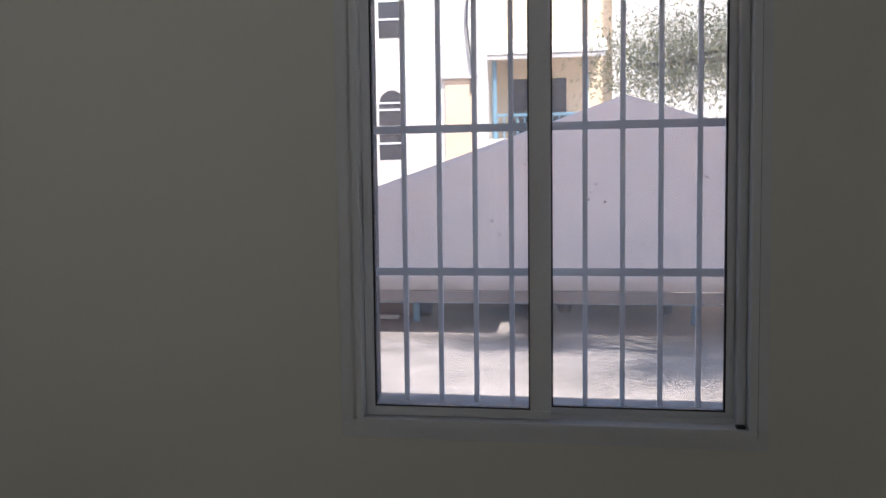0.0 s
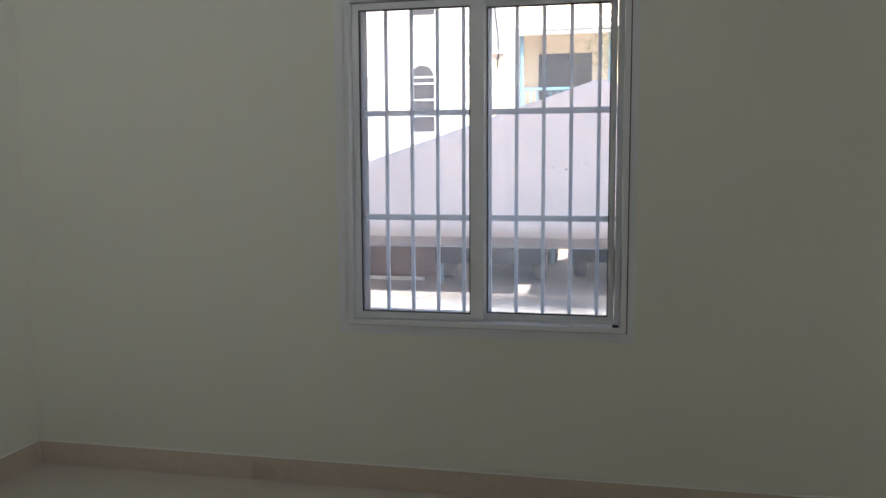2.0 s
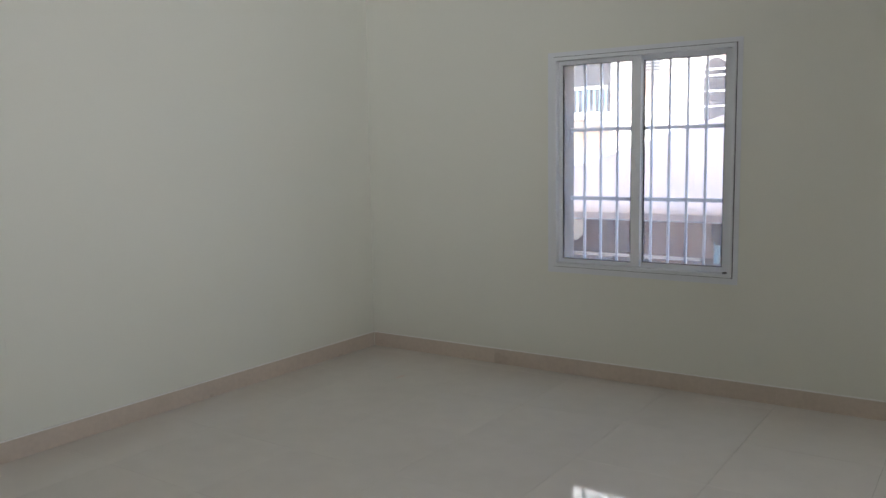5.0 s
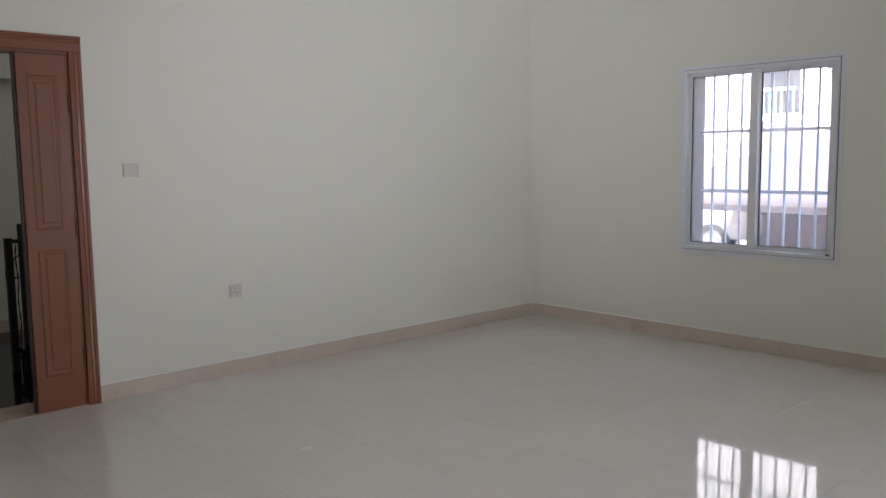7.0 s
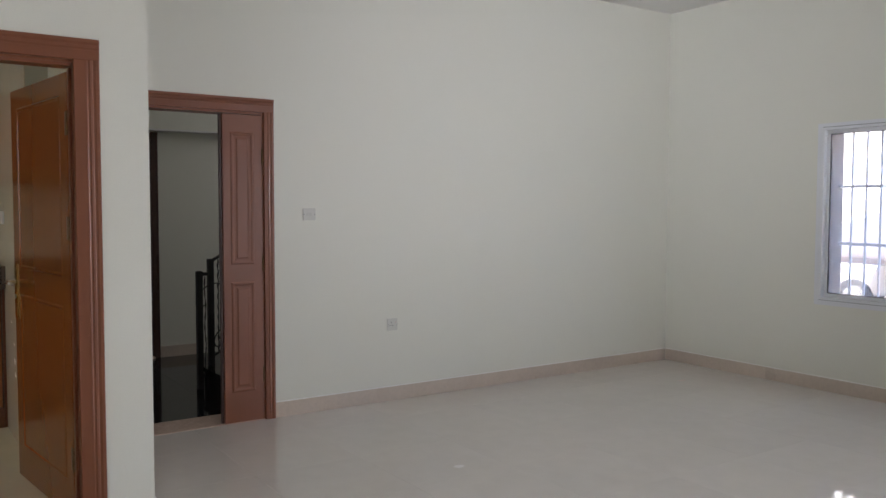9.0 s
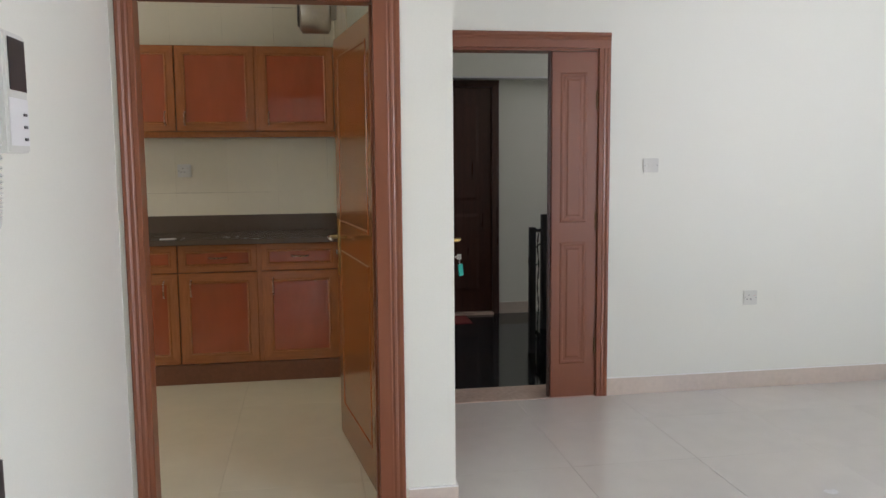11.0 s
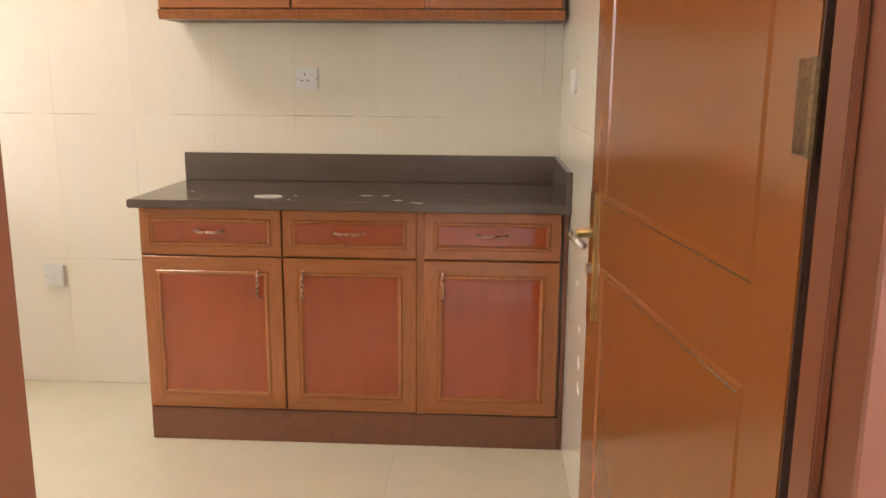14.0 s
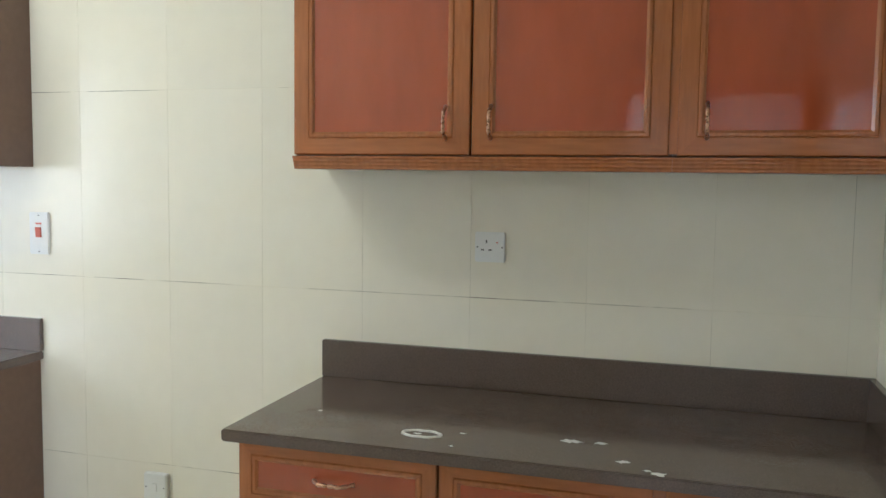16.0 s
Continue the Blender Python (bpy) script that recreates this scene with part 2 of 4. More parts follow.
def box(bm, x0, x1, y0, y1, z0, z1, bevel=0.0):
    at = ((x0 + x1) / 2, (y0 + y1) / 2, (z0 + z1) / 2)
    made = bmesh.ops.create_cube(bm, size=1, matrix=Matrix.LocRotScale(at, None, (abs(x1 - x0), abs(y1 - y0), abs(z1 - z0))))
    if bevel:
        edges = {e for v in made["verts"] for e in v.link_edges}
        bmesh.ops.bevel(bm, geom=list(edges), offset=bevel, segments=2, affect="EDGES", clamp_overlap=True)
    return bm


def boxes(*rows, bevel=0.0):
    bm = bmesh.new()
    for row in rows:
        box(bm, *row, bevel=bevel)
    return bm


def one(x0, x1, y0, y1, z0, z1, bevel=0.0):
    return box(bmesh.new(), x0, x1, y0, y1, z0, z1, bevel)


def tube(bm, points, radius, sides=6, closed=False):
    """A round bar along points; radius may be a number or one for each point."""
    points = [Vector(p) for p in points]
    n = len(points)
    radii = radius if isinstance(radius, (list, tuple)) else [radius] * n
    rings, side = [], None
    for i, p in enumerate(points):
        before, after = points[i - 1 if i or closed else 0], points[(i + 1) % n if i < n - 1 or closed else n - 1]
        way = (after - before).normalized()
        if side is None:
            side = way.orthogonal().normalized()
        side = (side - way * side.dot(way)).normalized()
        up = way.cross(side)
        rings.append([bm.verts.new(p + radii[i] * (math.cos(a) * side + math.sin(a) * up)) for a in (2 * math.pi * k / sides for k in range(sides))])
    for i in range(n if closed else n - 1):
        a, b = rings[i], rings[(i + 1) % n]
        for k in range(sides):
            bm.faces.new((a[k], a[(k + 1) % sides], b[(k + 1) % sides], b[k]))
    if not closed:
        bm.faces.new(rings[0][::-1])
        bm.faces.new(rings[-1])
    return bm


def prism(outline, axis, lo, hi, bevel=0.0):
    """A closed outline of (u, v) pushed out along x, y or z."""
    bm = bmesh.new()
    put = {"x": lambda u, v, w: (w, u, v), "y": lambda u, v, w: (u, w, v), "z": lambda u, v, w: (u, v, w)}[axis]
    low, high = [bm.verts.new(put(u, v, lo)) for u, v in outline], [bm.verts.new(put(u, v, hi)) for u, v in outline]
    bm.faces.new(low[::-1])
    bm.faces.new(high)
    for i in range(len(outline)):
        j = (i + 1) % len(outline)
        bm.faces.new((low[i], low[j], high[j], high[i]))
    if bevel:
        bmesh.ops.bevel(bm, geom=bm.edges[:], offset=bevel, segments=2, affect="EDGES", clamp_overlap=True)
    return bm


def raised_panel(x0, x1, y, z0, z1, rise, slope):
    """A bevelled field that stands out of the face y by rise (towards -y), its sloped rim slope wide."""
    bm = bmesh.new()
    outer = [bm.verts.new(p) for p in ((x0, y + 0.002, z0), (x1, y + 0.002, z0), (x1, y + 0.002, z1), (x0, y + 0.002, z1))]
    inner = [bm.verts.new(p) for p in ((x0 + slope, y - rise, z0 + slope), (x1 - slope, y - rise, z0 + slope), (x1 - slope, y - rise, z1 - slope), (x0 + slope, y - rise, z1 - slope))]
    bm.faces.new(inner)
    bm.faces.new(outer[::-1])
    for i in range(4):
        j = (i + 1) % 4
        bm.faces.new((outer[i], outer[j], inner[j], inner[i]))
    return bm


def bead_frame(x0, x1, y, z0, z1, width, rise):
    """A mitred moulding, round a panel, on the face y (towards -y)."""
    bm = bmesh.new()
    rings = []
    for inset, out in ((0, 0), (width * 0.3, rise), (width * 0.65, rise), (width, 0)):
        rings.append([bm.verts.new(p) for p in ((x0 + inset, y - out, z0 + inset), (x1 - inset, y - out, z0 + inset), (x1 - inset, y - out, z1 - inset), (x0 + inset, y - out, z1 - inset))])
    for a, b in zip(rings, rings[1:]):
        for i in range(4):
            j = (i + 1) % 4
            bm.faces.new((a[i], a[j], b[j], b[i]))
    return bm


def front_ring(y0, y1, z0, z1, stile, x, thick):
    """One mitred frame in the plane x, its edges eased."""
    bm = bmesh.new()
    rings = []
    for inset, deep in ((0, thick), (0, 0.003), (0.003, 0), (stile - 0.003, 0), (stile, 0.003), (stile, thick)):
        rings.append([bm.verts.new(p) for p in ((x - deep, y0 + inset, z0 + inset), (x - deep, y1 - inset, z0 + inset), (x - deep, y1 - inset, z1 - inset), (x - deep, y0 + inset, z1 - inset))])
    for p, q in zip(rings, rings[1:] + rings[:1]):
        for i in range(4):
            j = (i + 1) % 4
            bm.faces.new((p[i], p[j], q[j], q[i])).material_index = (i + 1) % 2
    return bm


def turned(bm, m):
    bmesh.ops.transform(bm, matrix=m, verts=bm.verts)
    return bm


# ---- large structure: living room ----
KX, KY = 1.396, -4.905      # face of the kitchen wall, and the corner of the jog
W2 = -6.12                  # side wall beside the kitchen door
TOP = 3.1
WX0, WX1, WZ0, WZ1 = 1.487, 2.583, 0.690, 1.981   # window opening

floor = structure("floor", boxes((-0.005, 8.2, KY, 0, -0.15, -0.003), (KX - 0.16, 8.2, W2, KY, -0.15, -0.003)), GROUT, "polished beige floor tiles with thin joints", "floor")
wall_north = structure("wall_north", boxes((-0.25, WX0, 0, 0.27, -0.7, TOP), (WX1, 6.2, 0, 0.27, -0.7, TOP), (7.6, 8.4, 0, 0.27, -0.7, TOP), (6.2, 7.6, 0, 0.27, -0.7, 0.72), (6.2, 7.6, 0, 0.27, 2.0, TOP), (WX0, WX1, 0, 0.27, -0.7, WZ0), (WX0, WX1, 0, 0.27, WZ1, TOP)), WALL, "off-white painted wall with a barred window", "wall")
wall_west = structure("wall_west", boxes((-0.27, 0, -3.83, 0, -0.15, TOP), (-0.27, 0, -4.84, -3.83, 1.985, TOP), (-0.27, 0, KY, -4.84, -0.15, TOP)), WALL, "off-white painted wall beside the front door", "wall")
wall_jog = structure("wall_jog", prism(((-3.0, -5.244), (0.36, -5.244), (0.36, -5.14), (1.24, -5.14), (1.24, -5.178), (KX, -5.178), (KX, KY), (-3.0, KY)), "z", -0.15, TOP), WALL, "off-white painted wall end between two doors", "wall")
wall_kitchen_east = structure("wall_kitchen_east", boxes((1.24, KX, -6.075, -5.178, 1.985, TOP), (1.24, KX, W2, -6.075, -0.15, TOP), (1.24, KX, -9.4, W2 - 0.16, -0.15, TOP)), WALL, "off-white painted wall round the kitchen doorway", "wall")
wall_south = structure("wall_south", boxes((1.24, 4.6, W2 - 0.16, W2, -0.15, TOP), (5.8, 8.4, W2 - 0.16, W2, -0.15, TOP), (4.6, 5.8, W2 - 0.16, W2, 2.3, TOP), (4.6, 5.8, W2 - 0.16, W2, -0.15, 0.5)), WALL, "off-white painted side wall with an intercom", "wall")
wall_east = structure("wall_east", boxes((8.2, 8.4, W2, 0, -0.15, TOP)), WALL, "off-white painted plain wall", "wall")
ceiling = structure("ceiling", boxes((-3.0, 8.4, -9.6, 0.27, TOP, TOP + 0.2)), CEILING, "plain white painted ceiling", "ceiling")
# unseen walls, added to keep the sun out of the rear openings
sun_block_walls = structure("sun_block_walls", boxes((1.4, 11, -7.8, -7.6, -0.7, 6.2), (-6, 6, -11.4, -11.2, -0.7, 9)), FACADE, "plain unseen walls added to block the sun", "wall")
facade_upper = structure("facade_upper", boxes((-6, 11, 0.0, 0.27, TOP + 0.2, 7.8), (-6, -0.25, 0.0, 0.27, -0.7, TOP + 0.2), (8.4, 11, 0, 0.27, -0.7, TOP + 0.2)), FACADE, "plain outer wall and parapet of the house", "facade")

# skirting, in lengths of tile
for name, rows in (("baseboard_north", [(x, min(x2, 8.19), -0.010, -0.0005, 0.001, 0.1) for x, x2 in [(0.012, 0.44)] + [(0.44 + 0.6 * k, 1.04 + 0.6 * k) for k in range(13)]]),
                   ("baseboard_west", [(0.0005, 0.010, y if y > -3.5 else -3.767, y + 0.6, 0.001, 0.1) for y in [-0.612 - 0.6 * k for k in range(6)] if y > -3.7]),
                   ("baseboard_jog", [(KX + 0.0005, KX + 0.010, -5.092, KY + 0.01, 0.001, 0.1), (0.9, KX, KY + 0.0005, KY + 0.010, 0.001, 0.1)]),
                   ("baseboard_south", [(x, x + 0.597, W2 + 0.0005, W2 + 0.010, 0.001, 0.1) for x in [KX + 0.03 + 0.6 * k for k in range(5)]])):
    run = tagged(new(name), "beige skirting tiles with a white caulk line", "skirting", kind="structure")
    for x0, x1, y0, y1, z0, z1 in rows:
        if x1 - x0 > 0.3:
            x1 -= 0.0006
            nxt = one(x0, x1, min(y0, y1), max(y0, y1), z1, z1 + 0.006)
        else:
            y1 -= 0.0006
            nxt = one(x0, x1, y0, y1, z1, z1 + 0.006)
        tile = part("skirting_tile", one(x0, x1, y0, y1, z0, z1), SKIRT, run)
        part("caulk_line", nxt, CAULK, tile, "white caulk line")

# ---- kitchen shell ----
KW, KN = -1.24, -5.25      # tiled faces of the back wall and of the north wall
kitchen_floor = structure("kitchen_floor", boxes((KW - 0.01, KX - 0.16, -9.4, KN + 0.006, -0.15, -0.003), (0.36, KX - 0.16, KN + 0.006, -5.14, -0.15, -0.003)), GROUT, "greenish cream kitchen floor tiles", "floor")
wall_kitchen_back = structure("wall_kitchen_back", boxes((KW - 0.2, KW - 0.0012, -9.4, -5.244, -0.15, TOP)), TILE_JOINT, "cream tiled kitchen wall", "wall")
wall_kitchen_north = structure("wall_kitchen_north", boxes((KW - 0.0012, 0.36, KN + 0.0012, -5.244, -0.0, TOP)), TILE_JOINT, "cream tiled kitchen side wall", "wall")
wall_kitchen_south = structure("wall_kitchen_south", boxes((KW - 0.2, -0.25, -9.6, -9.4, -0.15, TOP), (1.15, KX, -9.6, -9.4, -0.15, TOP), (-0.25, 1.15, -9.6, -9.4, -0.15, 1.0), (-0.25, 1.15, -9.6, -9.4, 2.2, TOP)), WALL, "kitchen end wall with a window opening", "wall")

# ---- stair lobby shell ----
LX = -2.6
lobby_floor = structure("lobby_floor", boxes((LX, -0.28, KY, -0.9, -0.15, -0.004)), BLACK_GRANITE, "polished black granite lobby floor", "floor")
wall_lobby = structure("wall_lobby", boxes((LX - 0.2, LX, -3.85, -0.9, -0.15, TOP), (LX - 0.2, LX, -4.7, -3.85, 2.04, TOP), (LX - 0.2, LX, KY, -4.7, -0.15, TOP), (LX, -0.27, -0.9, -0.7, -0.15, TOP)), WALL, "off-white painted stair lobby wall", "wall")
beam = structure("beam_lobby", boxes((LX, LX + 0.12, KY, -0.9, 2.066, TOP)), WALL, "white painted beam over the lobby door", "beam")
trim = structure("trim_beam", boxes((LX, LX + 0.128, KY, -0.9, 2.052, 2.066)), PLASTIC, "thin trim line under the beam", "trim")
lobby_skirt = structure("baseboard_lobby", boxes((LX, LX + 0.012, -3.80, -3.47, -0.003, 0.1)), SKIRT, "grey stone skirting in the lobby", "skirting")
threshold = structure("threshold", boxes((-0.275, 0.004, -4.838, -3.832, -0.05, 0.004), bevel=0.002), MARBLE, "pinkish marble door threshold", "threshold")

# ---- window ----
window_1 = thing("window_1", (2.035, 0, WZ0), "white aluminium two-pane sliding window, closed", "window", kind="structure")


def ring(x0, x1, y0, y1, z0, z1, w, bevel=0.0):
    return boxes((x0, x1, y0, y1, z0, z0 + w), (x0, x1, y0, y1, z1 - w, z1), (x0, x0 + w, y0, y1, z0 + w, z1 - w), (x1 - w, x1, y0, y1, z0 + w, z1 - w), bevel=bevel)


part("trim", ring(1.44, 2.614, -0.006, -0.0005, 0.65, 2.012, 0.05, 0.0015), ALUMINIUM, window_1, "flat white window trim")
# thin dark ring in place of the shadow beside the proud frame
part("frame_shade", ring(WX0 - 0.004, WX1 + 0.004, -0.0085, -0.0065, WZ0 - 0.004, WZ1 + 0.004, 0.0048), FRAME_SHADE, window_1, "thin dark line painted as the frame's shadow on the trim")
frame_1 = part("window_frame", ring(WX0 + 0.001, WX1 - 0.001, -0.030, 0.085, WZ0 + 0.001, WZ1 - 0.001, 0.021, 0.002), ALUMINIUM, window_1)
part("track", boxes((WX0 + 0.023, WX1 - 0.023, 0.034, 0.038, WZ0 + 0.022, WZ0 + 0.034), (WX0 + 0.023, WX1 - 0.023, 0.034, 0.038, WZ1 - 0.034, WZ1 - 0.022)), ALUMINIUM, window_1)
for x0, x1, y0, w0 in ((1.511, 2.037, 0.004, 0.026), (1.985, 2.534, 0.042, 0.05)):
    y1, zb, zt = y0 + 0.028, WZ0 + 0.024, WZ1 - 0.024
    sash = part("sash", boxes((x0, x1, y0, y1, zb, zb + 0.026), (x0, x1, y0, y1, zt - 0.026, zt), (x0, x0 + (0.026 if x0 < 1.9 else 0.055), y0, y1, zb + 0.026, zt - 0.026), (x1 - (0.055 if x0 < 1.9 else 0.022), x1, y0, y1, zb + 0.026, zt - 0.026), bevel=0.002), ALUMINIUM, window_1)
    gx0, gx1 = x0 + (0.026 if x0 < 1.9 else 0.055), x1 - (0.055 if x0 < 1.9 else 0.022)
    part("gasket", ring(gx0, gx1, y0 + 0.004, y1 - 0.004, zb + 0.026, zt - 0.026, 0.004), GASKET, sash, "thin black rubber gasket")
    pane = part("pane", one(gx0 + 0.004, gx1 - 0.004, y0 + 0.012, y0 + 0.017, zb + 0.030, zt - 0.030), GLASS, sash, "clear glass pane")
    pane.visible_shadow = False
part("latch", boxes((1.517, 1.531, -0.006, 0.004, 1.27, 1.40), (1.520, 1.528, -0.010, -0.006, 1.28, 1.31), bevel=0.002), PLASTIC, window_1, "white plastic sliding latch")
part("latch", boxes((1.994, 2.010, -0.006, 0.004, 1.29, 1.38), bevel=0.002), PLASTIC, window_1, "white plastic sliding latch")
part("stop", boxes((2.530, 2.554, -0.020, 0.006, WZ0 + 0.022, WZ0 + 0.029), bevel=0.002), GASKET, window_1, "small dark rail stop")
part("fixed_stile", one(2.536, 2.5605, 0.012, 0.07, WZ0 + 0.024, WZ1 - 0.024, 0.003), ALUMINIUM, window_1)
sill_outer = structure("window_sill_outer", boxes((WX0 + 0.001, WX1 - 0.001, 0.086, 0.30, WZ0 + 0.001, WZ0 + 0.012), bevel=0.002), CONCRETE, "narrow outer window sill", "sill")

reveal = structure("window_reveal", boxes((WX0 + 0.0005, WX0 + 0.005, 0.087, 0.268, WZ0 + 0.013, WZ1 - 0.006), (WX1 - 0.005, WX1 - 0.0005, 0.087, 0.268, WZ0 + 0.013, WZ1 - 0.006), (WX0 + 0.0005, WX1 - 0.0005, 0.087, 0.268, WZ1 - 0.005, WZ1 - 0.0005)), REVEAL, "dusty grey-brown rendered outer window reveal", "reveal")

grille = thing("security_grille", (2.035, 0.232, WZ0), "light grey painted steel security bars across the window", "window grille")
for k in range(9):
    x = 1.585 + 0.11 * k
    part("vertical_bar", one(x - 0.0075, x + 0.0075, 0.224, 0.240, WZ0 + 0.013, WZ1 - 0.006, 0.002), GRILLE, grille)
for z in (1.543, 1.108):
    part("cross_bar", one(WX0 + 0.006, WX1 - 0.006, 0.2145, 0.2235, z - 0.012, z + 0.012, 0.002), GRILLE, grille)


# ---- doors ----
def door_leaf(parent, width, height, panels, wood, thick=0.042, name="leaf", margin=0.105, label="", raised=True):
    """A leaf with its visible face on y = 0, towards -y; panels are (bottom, top)."""
    leaf = part(name, one(0, width, 0, thick, 0.006, height, 0.003), wood, parent, label)
    bead = (0.024, 0.003) if raised else (0.017, 0.0035)
    rim = min(0.028, 0.16 * (width - 2 * margin - 0.06))
    for z0, z1 in panels:
        part("moulding", bead_frame(margin, width - margin, 0.0, z0, z1, *bead), wood, leaf)
        part("moulding", turned(bead_frame(-width + margin, -margin, -thick, z0, z1, *bead), pose(0, 0, 0, 0, 0, 180)), wood, leaf)
        if not raised:
            continue
        part("panel", raised_panel(margin + 0.03, width - margin - 0.03, 0.0, z0 + 0.03, z1 - 0.03, 0.0028, rim), wood, leaf)
        part("panel", turned(raised_panel(-width + margin + 0.03, -margin - 0.03, -thick, z0 + 0.03, z1 - 0.03, 0.0028, rim), pose(0, 0, 0, 0, 0, 180)), wood, leaf)
    return leaf


def lever_set(leaf, x, z, sign, y, metal_plate, metal_lever, reach):
    """A long plate with a lever; sign -1 on the face towards -y."""
    part("handle_plate", one(x - 0.019, x + 0.019, min(y, y + sign * 0.007), max(y, y + sign * 0.007), z - 0.19, z + 0.09, 0.003), metal_plate, leaf, "worn brass lock plate")
    bm = tube(bmesh.new(), [(x, y + sign * 0.006, z), (x, y + sign * 0.045, z), (x + 0.25 * reach, y + sign * 0.055, z + 0.001), (x + reach, y + sign * 0.052, z - 0.004)], [0.010, 0.009, 0.009, 0.007], 10)
    part("lever", bm, metal_lever, leaf, "worn metal door lever", True)
    part("lock", tube(bmesh.new(), [(x, y + sign * 0.004, z - 0.075), (x, y + sign * 0.013, z - 0.075)], 0.011, 12), metal_lever, leaf)


CASING_PROFILE = ((0.0, 0.010), (0.001, 0.0165), (0.005, 0.0195), (0.015, 0.0195), (0.021, 0.0165), (0.025, 0.0150), (0.029, 0.0165), (0.037, 0.0170), (0.041, 0.0150), (0.045, 0.0142), (0.049, 0.0152), (0.058, 0.0148))


def casing(parent, wood, axis_x, y0, y1, top, w_left, w_right, w_top=0.088):
    """A moulded casing on the face x = axis_x round an opening from y0 to y1."""
    def profile(width):
        rows = [(p, d) for p, d in CASING_PROFILE if p < width - 0.004]
        return rows + [(width - 0.003, 0.0145), (width, 0.0115)]

    for outer, sense, width in ((y0 - w_left, 1, w_left + 0.006), (y1 + w_right, -1, w_right + 0.006)):
        outline = [(axis_x - 0.004, outer)] + [(axis_x + d, outer + sense * p) for p, d in profile(width)] + [(axis_x - 0.004, outer + sense * width)]
        part("casing_side", prism(outline, "z", 0.0, top + 0.001), wood, parent)
    outline = [(axis_x - 0.004, top + w_top)] + [(axis_x + d, top + w_top - p) for p, d in profile(w_top)] + [(axis_x - 0.004, top)]
    part("casing_top", prism(outline, "y", y0 - w_left, y1 + w_right), wood, parent)


def hinge(leaf, x, y, z):
    part("hinge", boxes((x - 0.036, x - 0.002, y - 0.002, y - 0.0004, z - 0.05, z + 0.05)), OLD_BRASS, leaf, "tarnished brass hinge plate")
    part("hinge_pin", tube(bmesh.new(), [(x + 0.006, y - 0.004, z - 0.052), (x + 0.006, y - 0.004, z + 0.052)], 0.006, 8), OLD_BRASS, leaf)


# kitchen door, open into the kitchen
door_1 = thing("door_1", (1.32, -5.63, 0), "varnished reddish-brown wooden kitchen door frame", "door frame", kind="structure")
casing(door_1, DOOR_WOOD, KX, -6.040, -5.197, 1.98, 0.059, 0.094)
part("jamb", boxes((1.236, KX - 0.005, -6.0745, -6.0555, 0, 1.968), bevel=0.002), DOOR_WOOD, door_1)
part("jamb", boxes((1.248, KX - 0.005, -5.197, -5.1785, 0, 1.968), bevel=0.002), DOOR_WOOD, door_1)
part("head", boxes((1.236, KX - 0.005, -6.0745, -5.1785, 1.968, 1.9845), bevel=0.002), DOOR_WOOD, door_1)
part("door_stop", boxes((1.30, KX - 0.0045, -6.055, -6.036, 0, 1.955), bevel=0.002), DOOR_WOOD, door_1)
part("door_stop", boxes((1.29, 1.33, -5.2085, -5.1975, 0, 1.955), bevel=0.002), DOOR_WOOD, door_1)
part("door_stop", boxes((1.30, KX - 0.0045, -6.036, -5.209, 1.955, 1.9675), bevel=0.002), DOOR_WOOD, door_1)
kitchen_leaf = thing("kitchen_door", (0.352, -5.313, 0), "glossy reddish-brown two-panel wooden door standing open", "door", turn=7.7)
leaf_1 = door_leaf(kitchen_leaf, 0.873, 1.958, ((0.17, 0.945), (1.075, 1.865)), LEAF_WOOD, raised=False)
lever_set(leaf_1, 0.040, 1.003, -1, 0.0, BRASS, STEEL, 0.115)
# dark strip on the leaf's end paints the shade of the hinge gap
part("hinge_gap_shade", one(0.8732, 0.8755, 0.001, 0.041, 0.007, 1.957), DARK_DOOR, leaf_1, "dark strip painted as the shade in the hinge gap")
part("lock_edge", one(-0.0015, 0.0, 0.010, 0.032, 0.84, 1.06), BRASS, leaf_1, "brass lock strip on the door edge")
for z in (0.28, 0.98, 1.29, 1.74):
    if z != 0.98:
        hinge(leaf_1, 0.873, 0.0, z)

# front door: a narrow leaf shut, the wide leaf standing open against the jog
door_2 = thing("door_2", (-0.1, -4.33, 0), "reddish-brown wooden double front door frame", "door frame", kind="structure")
casing(door_2, DOOR_WOOD, 0.0, -4.84, -3.83, 1.98, 0.063, 0.062)
part("jamb", boxes((-0.13, 0.0, -4.8395, -4.822, 0.005, 1.966), bevel=0.002), DOOR_WOOD, door_2)
part("jamb", boxes((-0.13, 0.0, -3.848, -3.8305, 0.005, 1.966), bevel=0.002), DOOR_WOOD, door_2)
part("head", boxes((-0.13, 0.0, -4.8395, -3.8305, 1.966, 1.984), bevel=0.002), DOOR_WOOD, door_2)
narrow = thing("front_door_narrow_leaf", (0.004, -4.105, 0), "narrow reddish-brown front door leaf with two panels, shut", "door", turn=90)
leaf_2 = door_leaf(narrow, 0.256, 1.962, ((0.20, 0.905), (1.015, 1.85)), DOOR_WOOD, 0.045, margin=0.05)
part("meeting_edge", one(-0.014, -0.0005, 0.012, 0.04, 0.006, 1.962, 0.003), DARK_DOOR, leaf_2, "dark rebated door edge")
for z in (0.3, 1.02, 1.7):
    part("hinge_pin", tube(bmesh.new(), [(0.259, -0.004, z - 0.05), (0.259, -0.004, z + 0.05)], 0.005, 8), OLD_BRASS, leaf_2)
wide = thing("front_door_wide_leaf", (0.835, -4.822, 0), "wide reddish-brown front door leaf standing open with keys", "door", turn=180)
